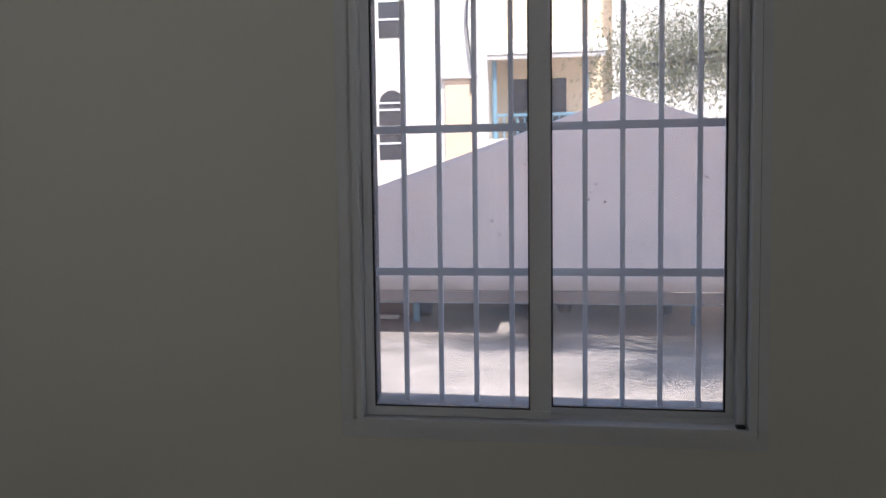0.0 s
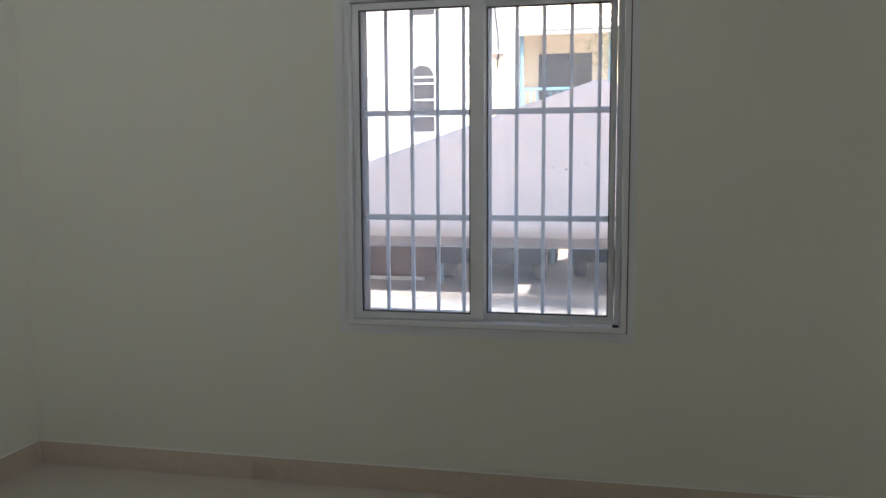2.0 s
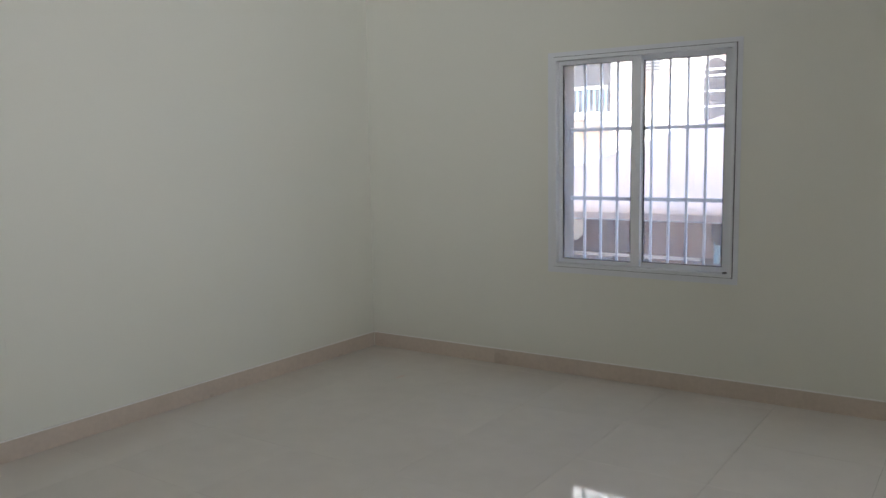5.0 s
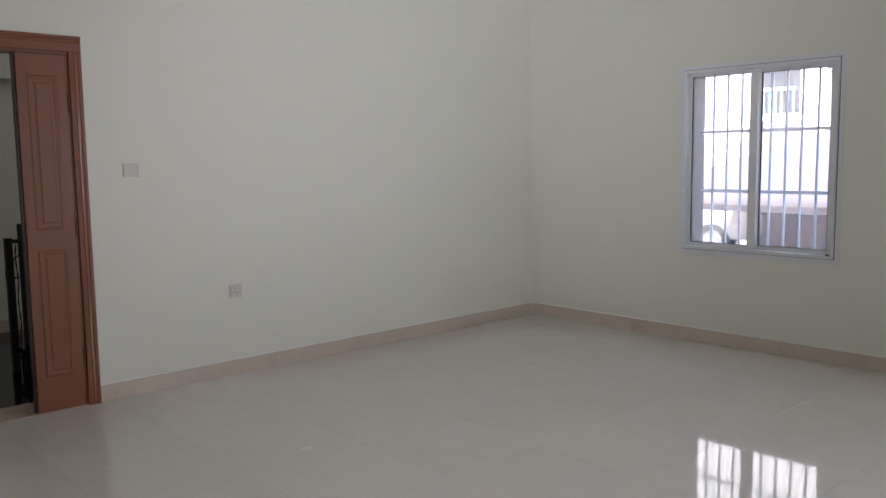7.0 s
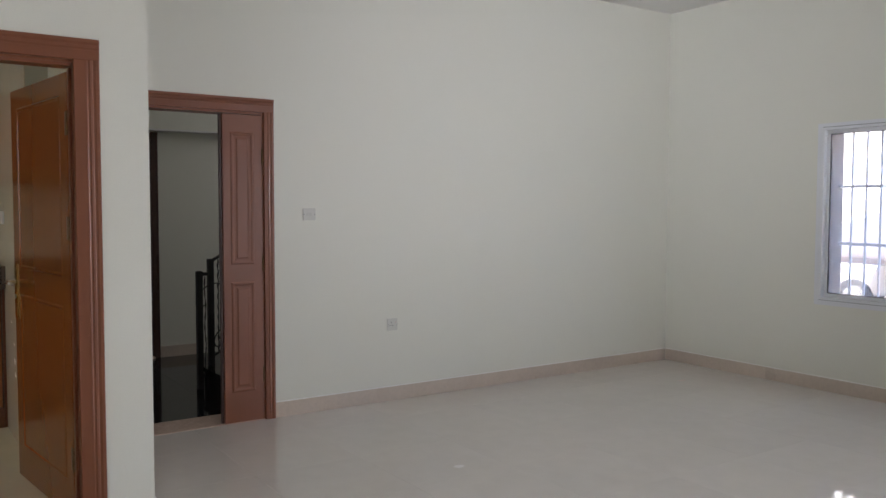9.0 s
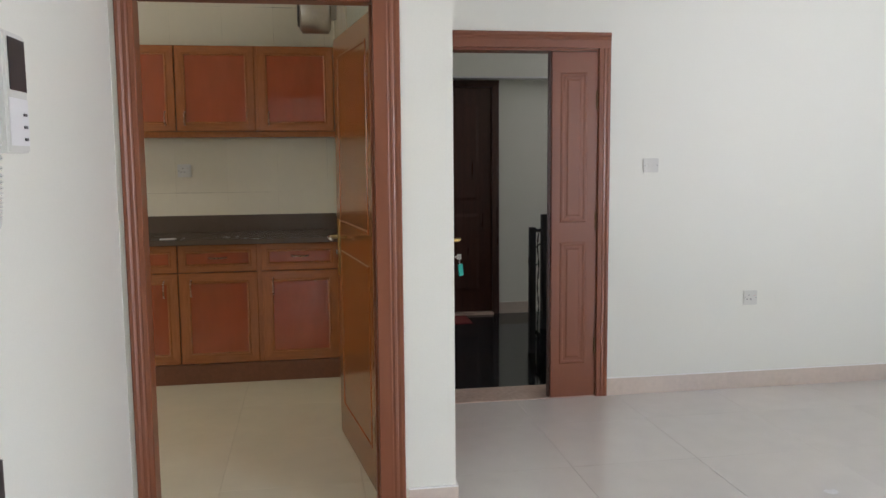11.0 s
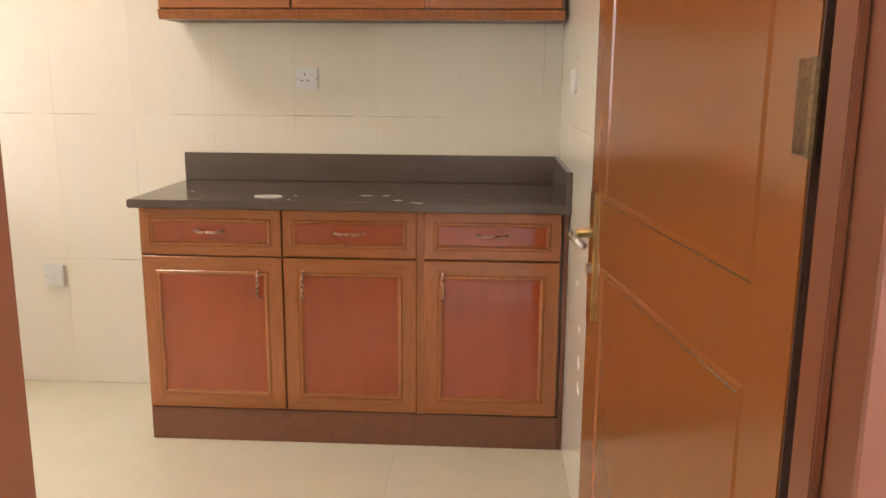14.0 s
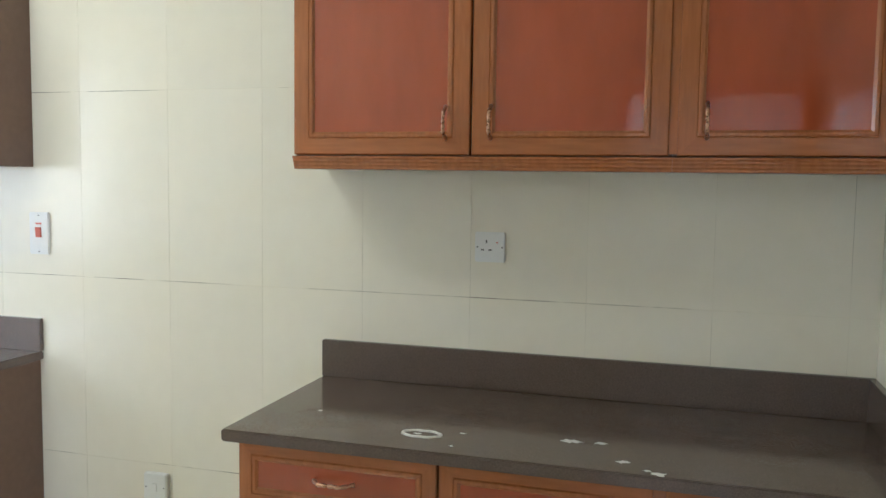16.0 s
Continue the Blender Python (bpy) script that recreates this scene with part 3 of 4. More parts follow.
leaf_3 = door_leaf(wide, 0.79, 1.962, ((0.20, 0.905), (1.015, 1.85)), DOOR_WOOD, 0.045)
lever_set(leaf_3, 0.055, 1.01, -1, 0.0, BRASS, BRASS, 0.11)
part("lock_edge", one(-0.0015, 0.0, 0.010, 0.034, 0.84, 1.10), STEEL, leaf_3, "steel lock strip on the door edge")
keys = thing("key_ring", (0.79, -4.80, 0.93), "keys with a teal plastic tag hanging in the lock", "keys")
part("key", boxes((0.777, 0.783, -4.822, -4.785, 0.930, 0.938), (0.772, 0.788, -4.785, -4.765, 0.922, 0.946), bevel=0.001), STEEL, keys)
part("split_ring", tube(bmesh.new(), [(0.78 + 0.012 * math.cos(a), -4.772, 0.912 + 0.014 * math.sin(a)) for a in np.linspace(0, 2 * math.pi, 14)[:-1]], 0.0015, 5, True), STEEL, keys)
part("tag", turned(one(-0.004, 0.004, -0.014, 0.014, -0.058, 0.0, 0.003), pose(0.782, -4.770, 0.902, 6, 0, 30)), TEAL, keys, "teal plastic key tag")

# neighbour's door across the lobby
door_3 = thing("door_3", (LX, -4.25, 0), "dark brown panelled wooden door, shut, across the lobby", "door", kind="structure")
casing(door_3, DARK_DOOR, LX, -4.69, -3.86, 1.985, 0.06, 0.055, 0.06)
neighbour = part("leaf", one(LX - 0.07, LX - 0.03, -4.699, -3.851, 0.01, 2.039, 0.003), DARK_DOOR, door_3)
for z0, z1 in ((0.2, 0.9), (1.0, 1.85)):
    for y0, y1 in ((-4.58, -4.31), (-4.24, -3.97)):
        part("panel", turned(raised_panel(y0, y1, 0.03 - LX, z0, z1, 0.008, 0.035), pose(0, 0, 0, 0, 0, 90)), DARK_DOOR, neighbour)
part("sill", one(LX - 0.07, LX + 0.05, -4.70, -3.86, -0.004, 0.02, 0.003), MARBLE, door_3, "pale stone door sill")

mat = thing("doormat", (-2.38, -4.42, 0), "small dark red doormat on the black lobby floor", "mat")
part("pile", one(-2.52, -2.2, -4.75, -4.12, -0.004, 0.008, 0.003), RED_MAT, mat)

# ---- stair ----
stair = thing("staircase", (-0.7, -3.87, 0), "black granite stair flight rising beside the wall", "stairs")
RISE, GOING = 0.168, 0.29
for k in range(8):
    y = -3.87 + GOING * k
    step = part("step", one(-1.13, -0.275, y, y + GOING + 0.02, -0.003 + RISE * k, RISE * (k + 1) - 0.031), BLACK_GRANITE, stair)
    part("tread", one(-1.15, -0.275, y - 0.025, y + GOING, RISE * (k + 1) - 0.030, RISE * (k + 1), 0.004), BLACK_GRANITE, step)
railing = thing("stair_railing", (-1.12, -3.9, 0), "black wrought-iron stair railing with scrolls and leaves", "railing")
RX, SL = -1.105, RISE / GOING
part("newel_post", one(RX - 0.022, RX + 0.022, -3.932, -3.888, -0.003, 0.895, 0.003), IRON, railing)
part("newel_post", one(RX - 0.022, RX + 0.022, -3.846, -3.802, RISE, 0.985, 0.003), IRON, railing)
for z in (0.09, 0.86):
    part("link_rail", one(RX - 0.012, RX + 0.012, -3.89, -3.845, z, z + 0.024), IRON, railing)
part("twisted_bar", tube(bmesh.new(), [(RX + 0.004 * math.cos(12 * i), -3.867 + 0.004 * math.sin(12 * i), 0.1 + 0.026 * i) for i in range(30)], [0.005 + 0.002 * math.sin(i * 1.9) for i in range(30)], 6), IRON, railing)


def on_rail(y, z):
    return (RX, y, z + SL * (y + 3.82))


part("handrail", tube(bmesh.new(), [on_rail(-3.82, 0.965), on_rail(-1.9, 0.965)], 0.012, 8), IRON, railing)
part("bottom_rail", tube(bmesh.new(), [on_rail(-3.82, 0.235), on_rail(-1.9, 0.235)], 0.009, 8), IRON, railing)


def scroll(y, z, height, sense, lean=0.0):
    """An S-shaped bar whose bend grows towards both ends, so that each curls in."""
    n, pts, here = 44, [], np.zeros(2)
    for i in range(2 * n + 1):
        u = (i - n) / n
        heading = 1.57 + lean + sense * 4.3 * u * u * abs(u) ** 0.3
        here = here + np.array((math.cos(heading), math.sin(heading))) / n
        pts.append(here.copy())
    pts = np.array(pts) - pts[n]
    pts *= height / (pts[:, 1].max() - pts[:, 1].min())
    return tube(bmesh.new(), [on_rail(y + p[0], z + p[1]) for p in pts], 0.0052, 6)


def iron_leaf(y, z):
    """A small forged vine leaf of five lobes."""
    bm = bmesh.new()
    for a, reach in ((0.2, 0.034), (1.1, 0.030), (1.9, 0.036), (2.9, 0.030), (4.4, 0.026)):
        tube(bm, [on_rail(y, z), on_rail(y + 0.55 * reach * math.cos(a), z + 0.55 * reach * math.sin(a)), on_rail(y + reach * math.cos(a), z + reach * math.sin(a))], [0.005, 0.013, 0.002], 6)
    return bm


for k in range(5):
    y = -3.62 + 0.36 * k
    part("scroll", scroll(y - 0.05, 0.63, 0.34, 1, 0.5), IRON, railing)
    part("scroll", scroll(y + 0.09, 0.44, 0.34, -1, -0.5), IRON, railing)
    part("scroll", scroll(y - 0.09, 0.40, 0.26, -1, 0.4), IRON, railing)
    part("iron_leaf", iron_leaf(y - 0.02, 0.72), IRON, railing)
    part("iron_leaf", iron_leaf(y - 0.10, 0.58), IRON, railing)
    part("iron_leaf", iron_leaf(y + 0.04, 0.47), IRON, railing)
    part("iron_leaf", iron_leaf(y - 0.12, 0.34), IRON, railing)
    part("short_bar", tube(bmesh.new(), [on_rail(y - 0.01, 0.80), on_rail(y - 0.01, 0.96)], 0.006, 6), IRON, railing)
    part("twisted_bar", tube(bmesh.new(), [on_rail(y - 0.145 + 0.003 * math.cos(2 * i), 0.24 + 0.0245 * i) for i in range(30)], [0.006 + 0.002 * math.sin(i * 1.9) for i in range(30)], 6), IRON, railing)


# ---- kitchen cabinets ----
def facing(bm):
    """From local x along the wall and -y outwards to a front that looks along +x."""
    return turned(bm, pose(0, 0, 0, 0, 0, 90))


def pull(y, z, x, upright, length=0.105):
    pts, radii = [], []
    steps = 22
    for i in range(steps + 1):
        s = (i / steps - 0.5) * length
        out = x + 0.026 * min(1, 4.5 * (0.5 - abs(i / steps - 0.5))) + 0.002
        pts.append((out, y, z + s) if upright else (out, y + s, z))
        radii.append(0.0032 + 0.0026 * abs(math.sin(i * 0.95)))
    return tube(bmesh.new(), pts, radii, 8)


def front(parent, name, y0, y1, z0, z1, x, handle=None, stile=0.052, reach=0.105):
    """A framed cabinet front whose outer face is x; handle is (y, z, upright)."""
    t = 0.02
    leaf = part(name, front_ring(y0, y1, z0, z1, stile, x, t), CAB_FRAME, parent)
    leaf.data.materials.append(CAB_RAIL)
    part("bead", facing(bead_frame(y0 + stile - 0.004, y1 - stile + 0.004, -x + 0.004, z0 + stile - 0.004, z1 - stile + 0.004, 0.019, 0.0058)), CAB_FRAME, leaf)
    part("panel", one(x - t + 0.002, x - 0.0042, y0 + stile - 0.001, y1 - stile + 0.001, z0 + stile - 0.001, z1 - stile + 0.001), CAB_PANEL, leaf, "glossy red veneer panel")
    if handle:
        hy, hz, upright = handle
        part("handle", pull(hy, hz, x, upright, reach), PULL, leaf, "beaded rosy metal pull", True)
    return leaf


FX = -0.692


def base_cabinet(label, y0, y1, fronts, plinth):
    cab = thing("base_cabinet", ((KW + FX) / 2, (y0 + y1) / 2, 0), label, "cabinet", "kitchen base cabinets")
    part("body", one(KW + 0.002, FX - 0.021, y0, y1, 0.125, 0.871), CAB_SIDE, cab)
    if plinth:
        part("plinth", one(KW + 0.002, FX - 0.006, plinth[0], plinth[1], 0.0, 0.1245, 0.002), PLINTH, cab, "plain brown plinth board")
    for a, b, hy in fronts:
        front(cab, "drawer_front", a, b, 0.700, 0.867, FX, ((a + b) / 2, 0.788, False), 0.036)
        front(cab, "door", a, b, 0.129, 0.6955, FX, (hy, 0.60, True))
    return cab


base_cabinet("reddish wooden base cabinet with two doors and two drawers", -6.758, -5.767, ((-6.755, -6.252, -6.335), (-6.247, -5.776, -6.175)), (-6.757, -5.269))
base_cabinet("reddish wooden base cabinet with one door and drawer", -5.7665, -5.268, ((-5.750, -5.278, -5.682),), None)

filler = thing("filler_strip", (FX, -5.766, 0.12), "narrow brown filler strip between base cabinets", "cabinet trim")
part("strip", one(FX - 0.0205, FX - 0.005, -5.7755, -5.7505, 0.126, 0.871), CAB_FRAME, filler)
part("end_strip", one(FX - 0.06, FX - 0.010, -5.2675, -5.252, 0.0, 0.871), PLINTH, filler, "dark end strip beside the wall")

worktop = thing("worktop", (-0.94, -6.02, 0.873), "dark brown granite worktop with upstands, spotted with paint", "worktop")
part("slab", one(KW + 0.001, -0.645, -6.776, KN - 0.001, 0.8725, 0.902, 0.004), COUNTER, worktop)
part("upstand", one(KW + 0.001, KW + 0.021, -6.776, KN - 0.001, 0.9025, 1.014, 0.002), COUNTER, worktop)
part("upstand", one(KW + 0.0215, -0.648, KN - 0.021, KN - 0.001, 0.9025, 1.014, 0.002), COUNTER, worktop)
part("dried_ring", tube(bmesh.new(), [(-0.762 + 0.024 * math.sin(a) + 0.0012 * math.sin(7 * a), -6.310 + 0.047 * math.cos(a), 0.9022) for a in np.linspace(0, 6.283, 48)[:-1]], 0.0042, 5, True), PAINT_SPOT, worktop, "dried white ring stain")


def blot(x, y, z, size, seed, flat=0.35):
    """A ragged, thin splash."""
    r = random.Random(seed)
    bm = bmesh.new()
    n = 18
    rim = [bm.verts.new((x + size * (0.45 + 0.75 * r.random()) * math.sin(6.283 * i / n) * flat, y + size * (0.45 + 0.75 * r.random()) * math.cos(6.283 * i / n), z)) for i in range(n)]
    mid = bm.verts.new((x, y, z + 0.0014))
    for i in range(n):
        bm.faces.new((rim[i], rim[(i + 1) % n], mid))
    return bm


for i, (x, y, s) in enumerate(((-0.765, -6.320, 0.014), (-0.825, -5.965, 0.036), (-0.830, -5.90, 0.022), (-0.715, -5.842, 0.022), (-0.66, -5.765, 0.026), (-0.675, -5.79, 0.012), (-0.87, -6.62, 0.010), (-0.70, -6.22, 0.009), (-0.80, -6.22, 0.012))):
    part("paint_spot", blot(x, y, 0.9023, 0.75 * s, i, 0.6), PAINT_SPOT, worktop)

UX = -1.015


def wall_cabinet(label, y0, y1, fronts):
    cab = thing("wall_cabinet", ((KW + UX) / 2, (y0 + y1) / 2, 1.525), label, "cabinet", "kitchen wall cabinets")
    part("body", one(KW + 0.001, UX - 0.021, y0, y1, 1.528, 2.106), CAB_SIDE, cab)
    steps = [(UX - 0.02, 1.526)]
    for k in range(4):
        z = 1.526 + 0.0095 * k
        steps += [(UX - 0.008 + 0.0035 * k, z + 0.001), (UX - 0.006 + 0.0035 * k, z + 0.003), (UX - 0.006 + 0.0035 * k, z + 0.0075)]
    part("light_rail", prism(steps + [(UX - 0.02, 1.564)], "y", y0, y1), CAB_FRAME, cab, "fluted moulding under the doors")
    for a, b, hy in fronts:
        front(cab, "door", a, b, 1.566, 2.104, UX, (hy, 1.648, True) if hy else None, 0.046, 0.085)
    return cab


wall_cabinet("reddish wooden wall cabinet with two glossy doors", -6.770, -5.767, ((-6.768, -6.272, -6.335), (-6.266, -5.776, -6.215)))
end_unit = wall_cabinet("reddish wooden wall cabinet with one glossy door", -5.7665, -5.262, ((-5.756, -5.276, -5.69),))
part("filler", one(UX - 0.0205, UX - 0.005, -5.7755, -5.7565, 1.57, 2.104), CAB_FRAME, end_unit)

# second run of units further along the back wall
base_cabinet("brown side of a base cabinet beside the empty gap", -8.62, -7.835, ((-8.615, -8.23, -8.30), (-8.225, -7.84, -8.15)), (-8.619, -7.836))
worktop_2 = thing("worktop", (-0.94, -8.2, 0.873), "dark brown granite worktop end with a low upstand", "worktop")
part("slab", one(KW + 0.001, -0.645, -8.64, -7.82, 0.8725, 0.902, 0.004), COUNTER, worktop_2)
part("upstand", one(KW + 0.001, KW + 0.021, -8.64, -7.82, 0.9025, 1.014, 0.002), COUNTER, worktop_2)
wall_cabinet("plain brown side of a wall cabinet beside the gap", -8.62, -7.845, ((-8.615, -8.24, None), (-8.235, -7.85, None)))

batten = thing("ceiling_light", (-0.05, -7.95, TOP), "white fluorescent ceiling batten in the kitchen", "ceiling lamp")
part("housing", one(-0.23, 0.13, -8.56, -7.34, 3.06, TOP - 0.001, 0.006), PLASTIC, batten)
part("diffuser", one(-0.21, 0.11, -8.54, -7.36, 3.03, 3.0595, 0.008), PLASTIC, batten, "pale ribbed diffuser")

heater = thing("water_heater", (-0.86, -5.42, 2.15), "cylindrical metal water heater fixed above the cabinets", "water heater")
part("tank", tube(bmesh.new(), [(-0.86, -5.475, 2.31), (-0.86, -5.460, 2.31), (-0.86, -5.30, 2.31), (-0.86, -5.285, 2.31)], [0.12, 0.145, 0.145, 0.12], 28), CHROME_TANK, heater, "", True)
part("end_cap", tube(bmesh.new(), [(-0.86, -5.490, 2.31), (-0.86, -5.476, 2.31)], [0.10, 0.115], 28), DARK_PLASTIC, heater, "dark end cap")
part("bracket", one(-0.90, -0.82, -5.29, KN - 0.001, 2.25, 2.37, 0.004), STEEL, heater)


# ---- sockets and switches ----
def plate(name, label, category, at, turn, width, height, kind, material=PLASTIC, depth=0.010):
    """A wall plate; at is its middle on the wall, its face looks along -y before the turn."""
    ob = thing(name, at, label, category, turn=turn)
    if not turn:
        BASE[ob.name] = Vector((0, 0, 0))
    w, h = width / 2, height / 2
    base = part("faceplate", one(-w, w, -depth, -0.0005, -h, h, 0.003), material, ob)
    f = -depth
    if kind == "socket":
        for x, z, a, b in ((-0.010, 0.016, 0.004, 0.009), (-0.021, -0.008, 0.009, 0.004), (0.001, -0.008, 0.009, 0.004)):
            part("pin_hole", one(x - a / 2, x + a / 2, f - 0.0006, f + 0.001, z - b / 2, z + b / 2), DARK_PLASTIC, base)
        part("rocker", one(0.016, 0.028, f - 0.003, f, -0.002, 0.018, 0.001), material, base)
        part("rocker_mark", one(0.019, 0.025, f - 0.0036, f - 0.003, 0.012, 0.015), RED_LAMP, base)
        for x in (-w + 0.008, w - 0.008):
            part("screw", one(x - 0.002, x + 0.002, f - 0.0006, f, -0.002, 0.002), DARK_PLASTIC, base)
    elif kind == "switch":
        for k in range(2 if width > 0.087 else 1):
            x = (-0.011 if k == 0 else 0.011) if width > 0.087 else 0
            part("rocker", turned(one(-0.008, 0.008, -0.004, 0.0, -0.014, 0.014, 0.001), pose(x, f, 0, 5, 0, 0)), material, base)
        for x in (-w + 0.009, w - 0.009):
            part("screw", one(x - 0.002, x + 0.002, f - 0.0006, f, -0.002, 0.002), DARK_PLASTIC, base)
    elif kind == "cooker":
        part("rocker", turned(one(-0.011, 0.011, -0.005, 0.0, -0.017, 0.017, 0.001), pose(0.0, f, 0.004, 5, 0, 0)), RED_LAMP, base, "red rocker")
        part("legend", one(-0.012, 0.012, f - 0.0005, f, 0.030, 0.036), RED_LAMP, base)
        for z in (-h + 0.010, h - 0.010):
            part("screw", one(-0.002, 0.002, f - 0.0006, f, z - 0.002, z + 0.002), DARK_PLASTIC, base)
    return ob


plate("wall_socket", "ivory single switched wall socket low on the painted wall", "socket", (3.560, 0, 0.567), 0, 0.088, 0.086, "socket", GREY_PLASTIC)
plate("wall_socket", "ivory single switched wall socket low on the painted wall", "socket", (0, -2.882, 0.546), 90, 0.086, 0.086, "socket", GREY_PLASTIC)
plate("light_switch", "ivory two-gang light switch beside the front door", "switch", (0, -3.520, 1.332), 90, 0.092, 0.080, "switch", GREY_PLASTIC)
plate("blank_plate", "blank wall plate painted over in the wall colour", "wall plate", (0, -2.682, 0.544), 90, 0.080, 0.086, "blank", WALL, 0.004)
plate("kitchen_socket", "white single switched wall socket on cream tiles", "socket", (KW, -6.262, 1.313), 90, 0.088, 0.086, "socket")
plate("fused_switch", "white square switch plate low on cream tiles", "switch", (KW, -7.373, 0.482), 90, 0.086, 0.092, "switch", PLASTIC, 0.022)
plate("cooker_switch", "tall white cooker switch with a red rocker", "switch", (KW, -7.822, 1.305), 90, 0.080, 0.142, "cooker")
plate("blank_box", "blank white plate on the tiled side wall", "wall plate", (-0.72, KN, 1.310), 0, 0.16, 0.080, "blank", PLASTIC, 0.008)

drill_hole = thing("drill_hole", (-0.66, KN, 1.385), "small dark drill hole in the tiled wall", "hole")
part("hole", tube(bmesh.new(), [(-0.66, KN - 0.0012, 1.385), (-0.66, KN + 0.001, 1.385)], 0.006, 10), DARK_PLASTIC, drill_hole)
smear = thing("plaster_smear", (-0.4, KN, 0.5), "white plaster smear on the tiled side wall", "smear")
for i, (x, z, s) in enumerate(((-0.40, 0.70, 0.02), (-0.30, 0.58, 0.025), (-0.28, 0.48, 0.04), (-0.27, 0.40, 0.04))):
    part("blotch", turned(blot(0, 0, 0, s, 20 + i, 0.5), pose(x, KN - 0.0005, z, 90, 90, 0)), PLASTER, smear)

# ---- intercom ----
intercom = thing("intercom", (2.73, W2, 1.40), "ivory door intercom with a dark screen and handset", "intercom")
part("body", prism(((2.585, W2 + 0.0005), (2.597, W2 + 0.085), (2.612, W2 + 0.098), (2.735, W2 + 0.098), (2.742, W2 + 0.046), (2.86, W2 + 0.046), (2.865, W2 + 0.0005)), "z", 1.405, 1.645, 0.004), GREY_PLASTIC, intercom)
part("screen", one(2.618, 2.715, W2 + 0.0985, W2 + 0.100, 1.530, 1.634, 0.0006), DARK_PLASTIC, intercom, "dark glass screen")
part("speaker_panel", one(2.616, 2.725, W2 + 0.0985, W2 + 0.0995, 1.420, 1.515, 0.0004), PLASTIC, intercom)
for z in (1.43, 1.455, 1.48):
    part("button", one(2.63, 2.65, W2 + 0.100, W2 + 0.102, z, z + 0.006, 0.0005), DARK_PLASTIC, intercom)
part("handset", prism([(W2 + d, z) for z, d in ((1.415, 0.0465), (1.415, 0.092), (1.425, 0.098), (1.468, 0.098), (1.476, 0.086), (1.574, 0.086), (1.582, 0.098), (1.625, 0.098), (1.635, 0.092), (1.635, 0.0465))], "x", 2.765, 2.845, 0.004), GREY_PLASTIC, intercom, "ivory handset")
cord_pts = []
for i in range(230):
    s = i / 229
    drop = 1.408 - 0.155 * math.sin(math.pi * s) ** 0.7
    cord_pts.append((2.640 + 0.075 * s + 0.010 * math.cos(i * 1.05), W2 + 0.040 + 0.010 * math.sin(i * 1.05), drop))
part("coiled_cord", tube(bmesh.new(), cord_pts, 0.0026, 5), GREY_PLASTIC, intercom, "coiled ivory cord", True)
trunking = thing("cable_trunking", (2.73, W2, 0), "pale plastic cable trunking down to the skirting", "trunking")
part("channel", one(2.706, 2.752, W2 + 0.0005, W2 + 0.014, 0.105, 1.40, 0.002), GREY_PLASTIC, trunking)
case = thing("dark_case", (3.01, W2 + 0.06, 0), "dark upright case leaning beside the wall", "case")
part("shell", one(2.895, 3.12, W2 + 0.02, W2 + 0.11, 0.0, 0.868, 0.02), DARK_PLASTIC, case)
part("side_panel", one(2.891, 2.8945, W2 + 0.035, W2 + 0.095, 0.10, 0.80, 0.001), GREY_PLASTIC, case, "grey side panel")

part("yellow_latch", one(2.884, 2.8905, W2 + 0.045, W2 + 0.085, 0.74, 0.79, 0.002), YELLOW, case, "yellow plastic latch")

paint_fleck = thing("paint_fleck", (1.5, -3.34, 0), "dried white paint fleck on the polished floor", "stain")
part("fleck", blot(1.50, -3.34, 0.0008, 0.035, 50, 0.8), PAINT_SPOT, paint_fleck)
scuff = thing("dirt_scuff", (0.7, -0.6, 0), "faint dark scuffs on the polished floor", "stain")
for i, (x, y, s) in enumerate(((0.70, -0.61, 0.05), (1.78, -0.18, 0.012))):
    part("scuff_mark", blot(x, y, 0.0006, s, 60 + i, 0.3), VALANCE, scuff)


# ---- outdoors ----
GZ = -0.65
ground = structure("ground", boxes((-400, 400, 0.27, 600, GZ - 0.2, GZ), (-400, 400, -600, 0.27, GZ - 0.2, GZ - 0.05)), CONCRETE, "sandy, dusty concrete yard with blotches painted for dappled tree shade", "ground")

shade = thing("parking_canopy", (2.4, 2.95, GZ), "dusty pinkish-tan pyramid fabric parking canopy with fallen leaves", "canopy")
APEX, EAVE, CX0, CX1, CY0, CY1 = Vector((2.4, 2.95, 1.935)), 0.958, 0.10, 4.70, 1.0, 4.9


def canopy_sheet(a, b):
    """One sagging side of the pyramid, from the eave a-b to the apex."""
    bm = bmesh.new()
    n = 14
    rows = []
    for i in range(n + 1):
        s = i / n
        row = []
        for k in range(n + 1):
            u = k / n
            p = (a.lerp(b, u)).lerp(APEX, s)
            p.z -= 0.05 * math.sin(math.pi * s) * math.sin(math.pi * u)
            row.append(bm.verts.new(p))
        rows.append(row)
    for i in range(n):
        for k in range(n):
            bm.faces.new((rows[i][k], rows[i][k + 1], rows[i + 1][k + 1], rows[i + 1][k]))
    bmesh.ops.remove_doubles(bm, verts=bm.verts, dist=0.0005)
    bmesh.ops.solidify(bm, geom=bm.faces[:], thickness=0.004)
    return bm


corners = [Vector((CX0, CY0, EAVE)), Vector((CX1, CY0, EAVE)), Vector((CX1, CY1, EAVE)), Vector((CX0, CY1, EAVE))]
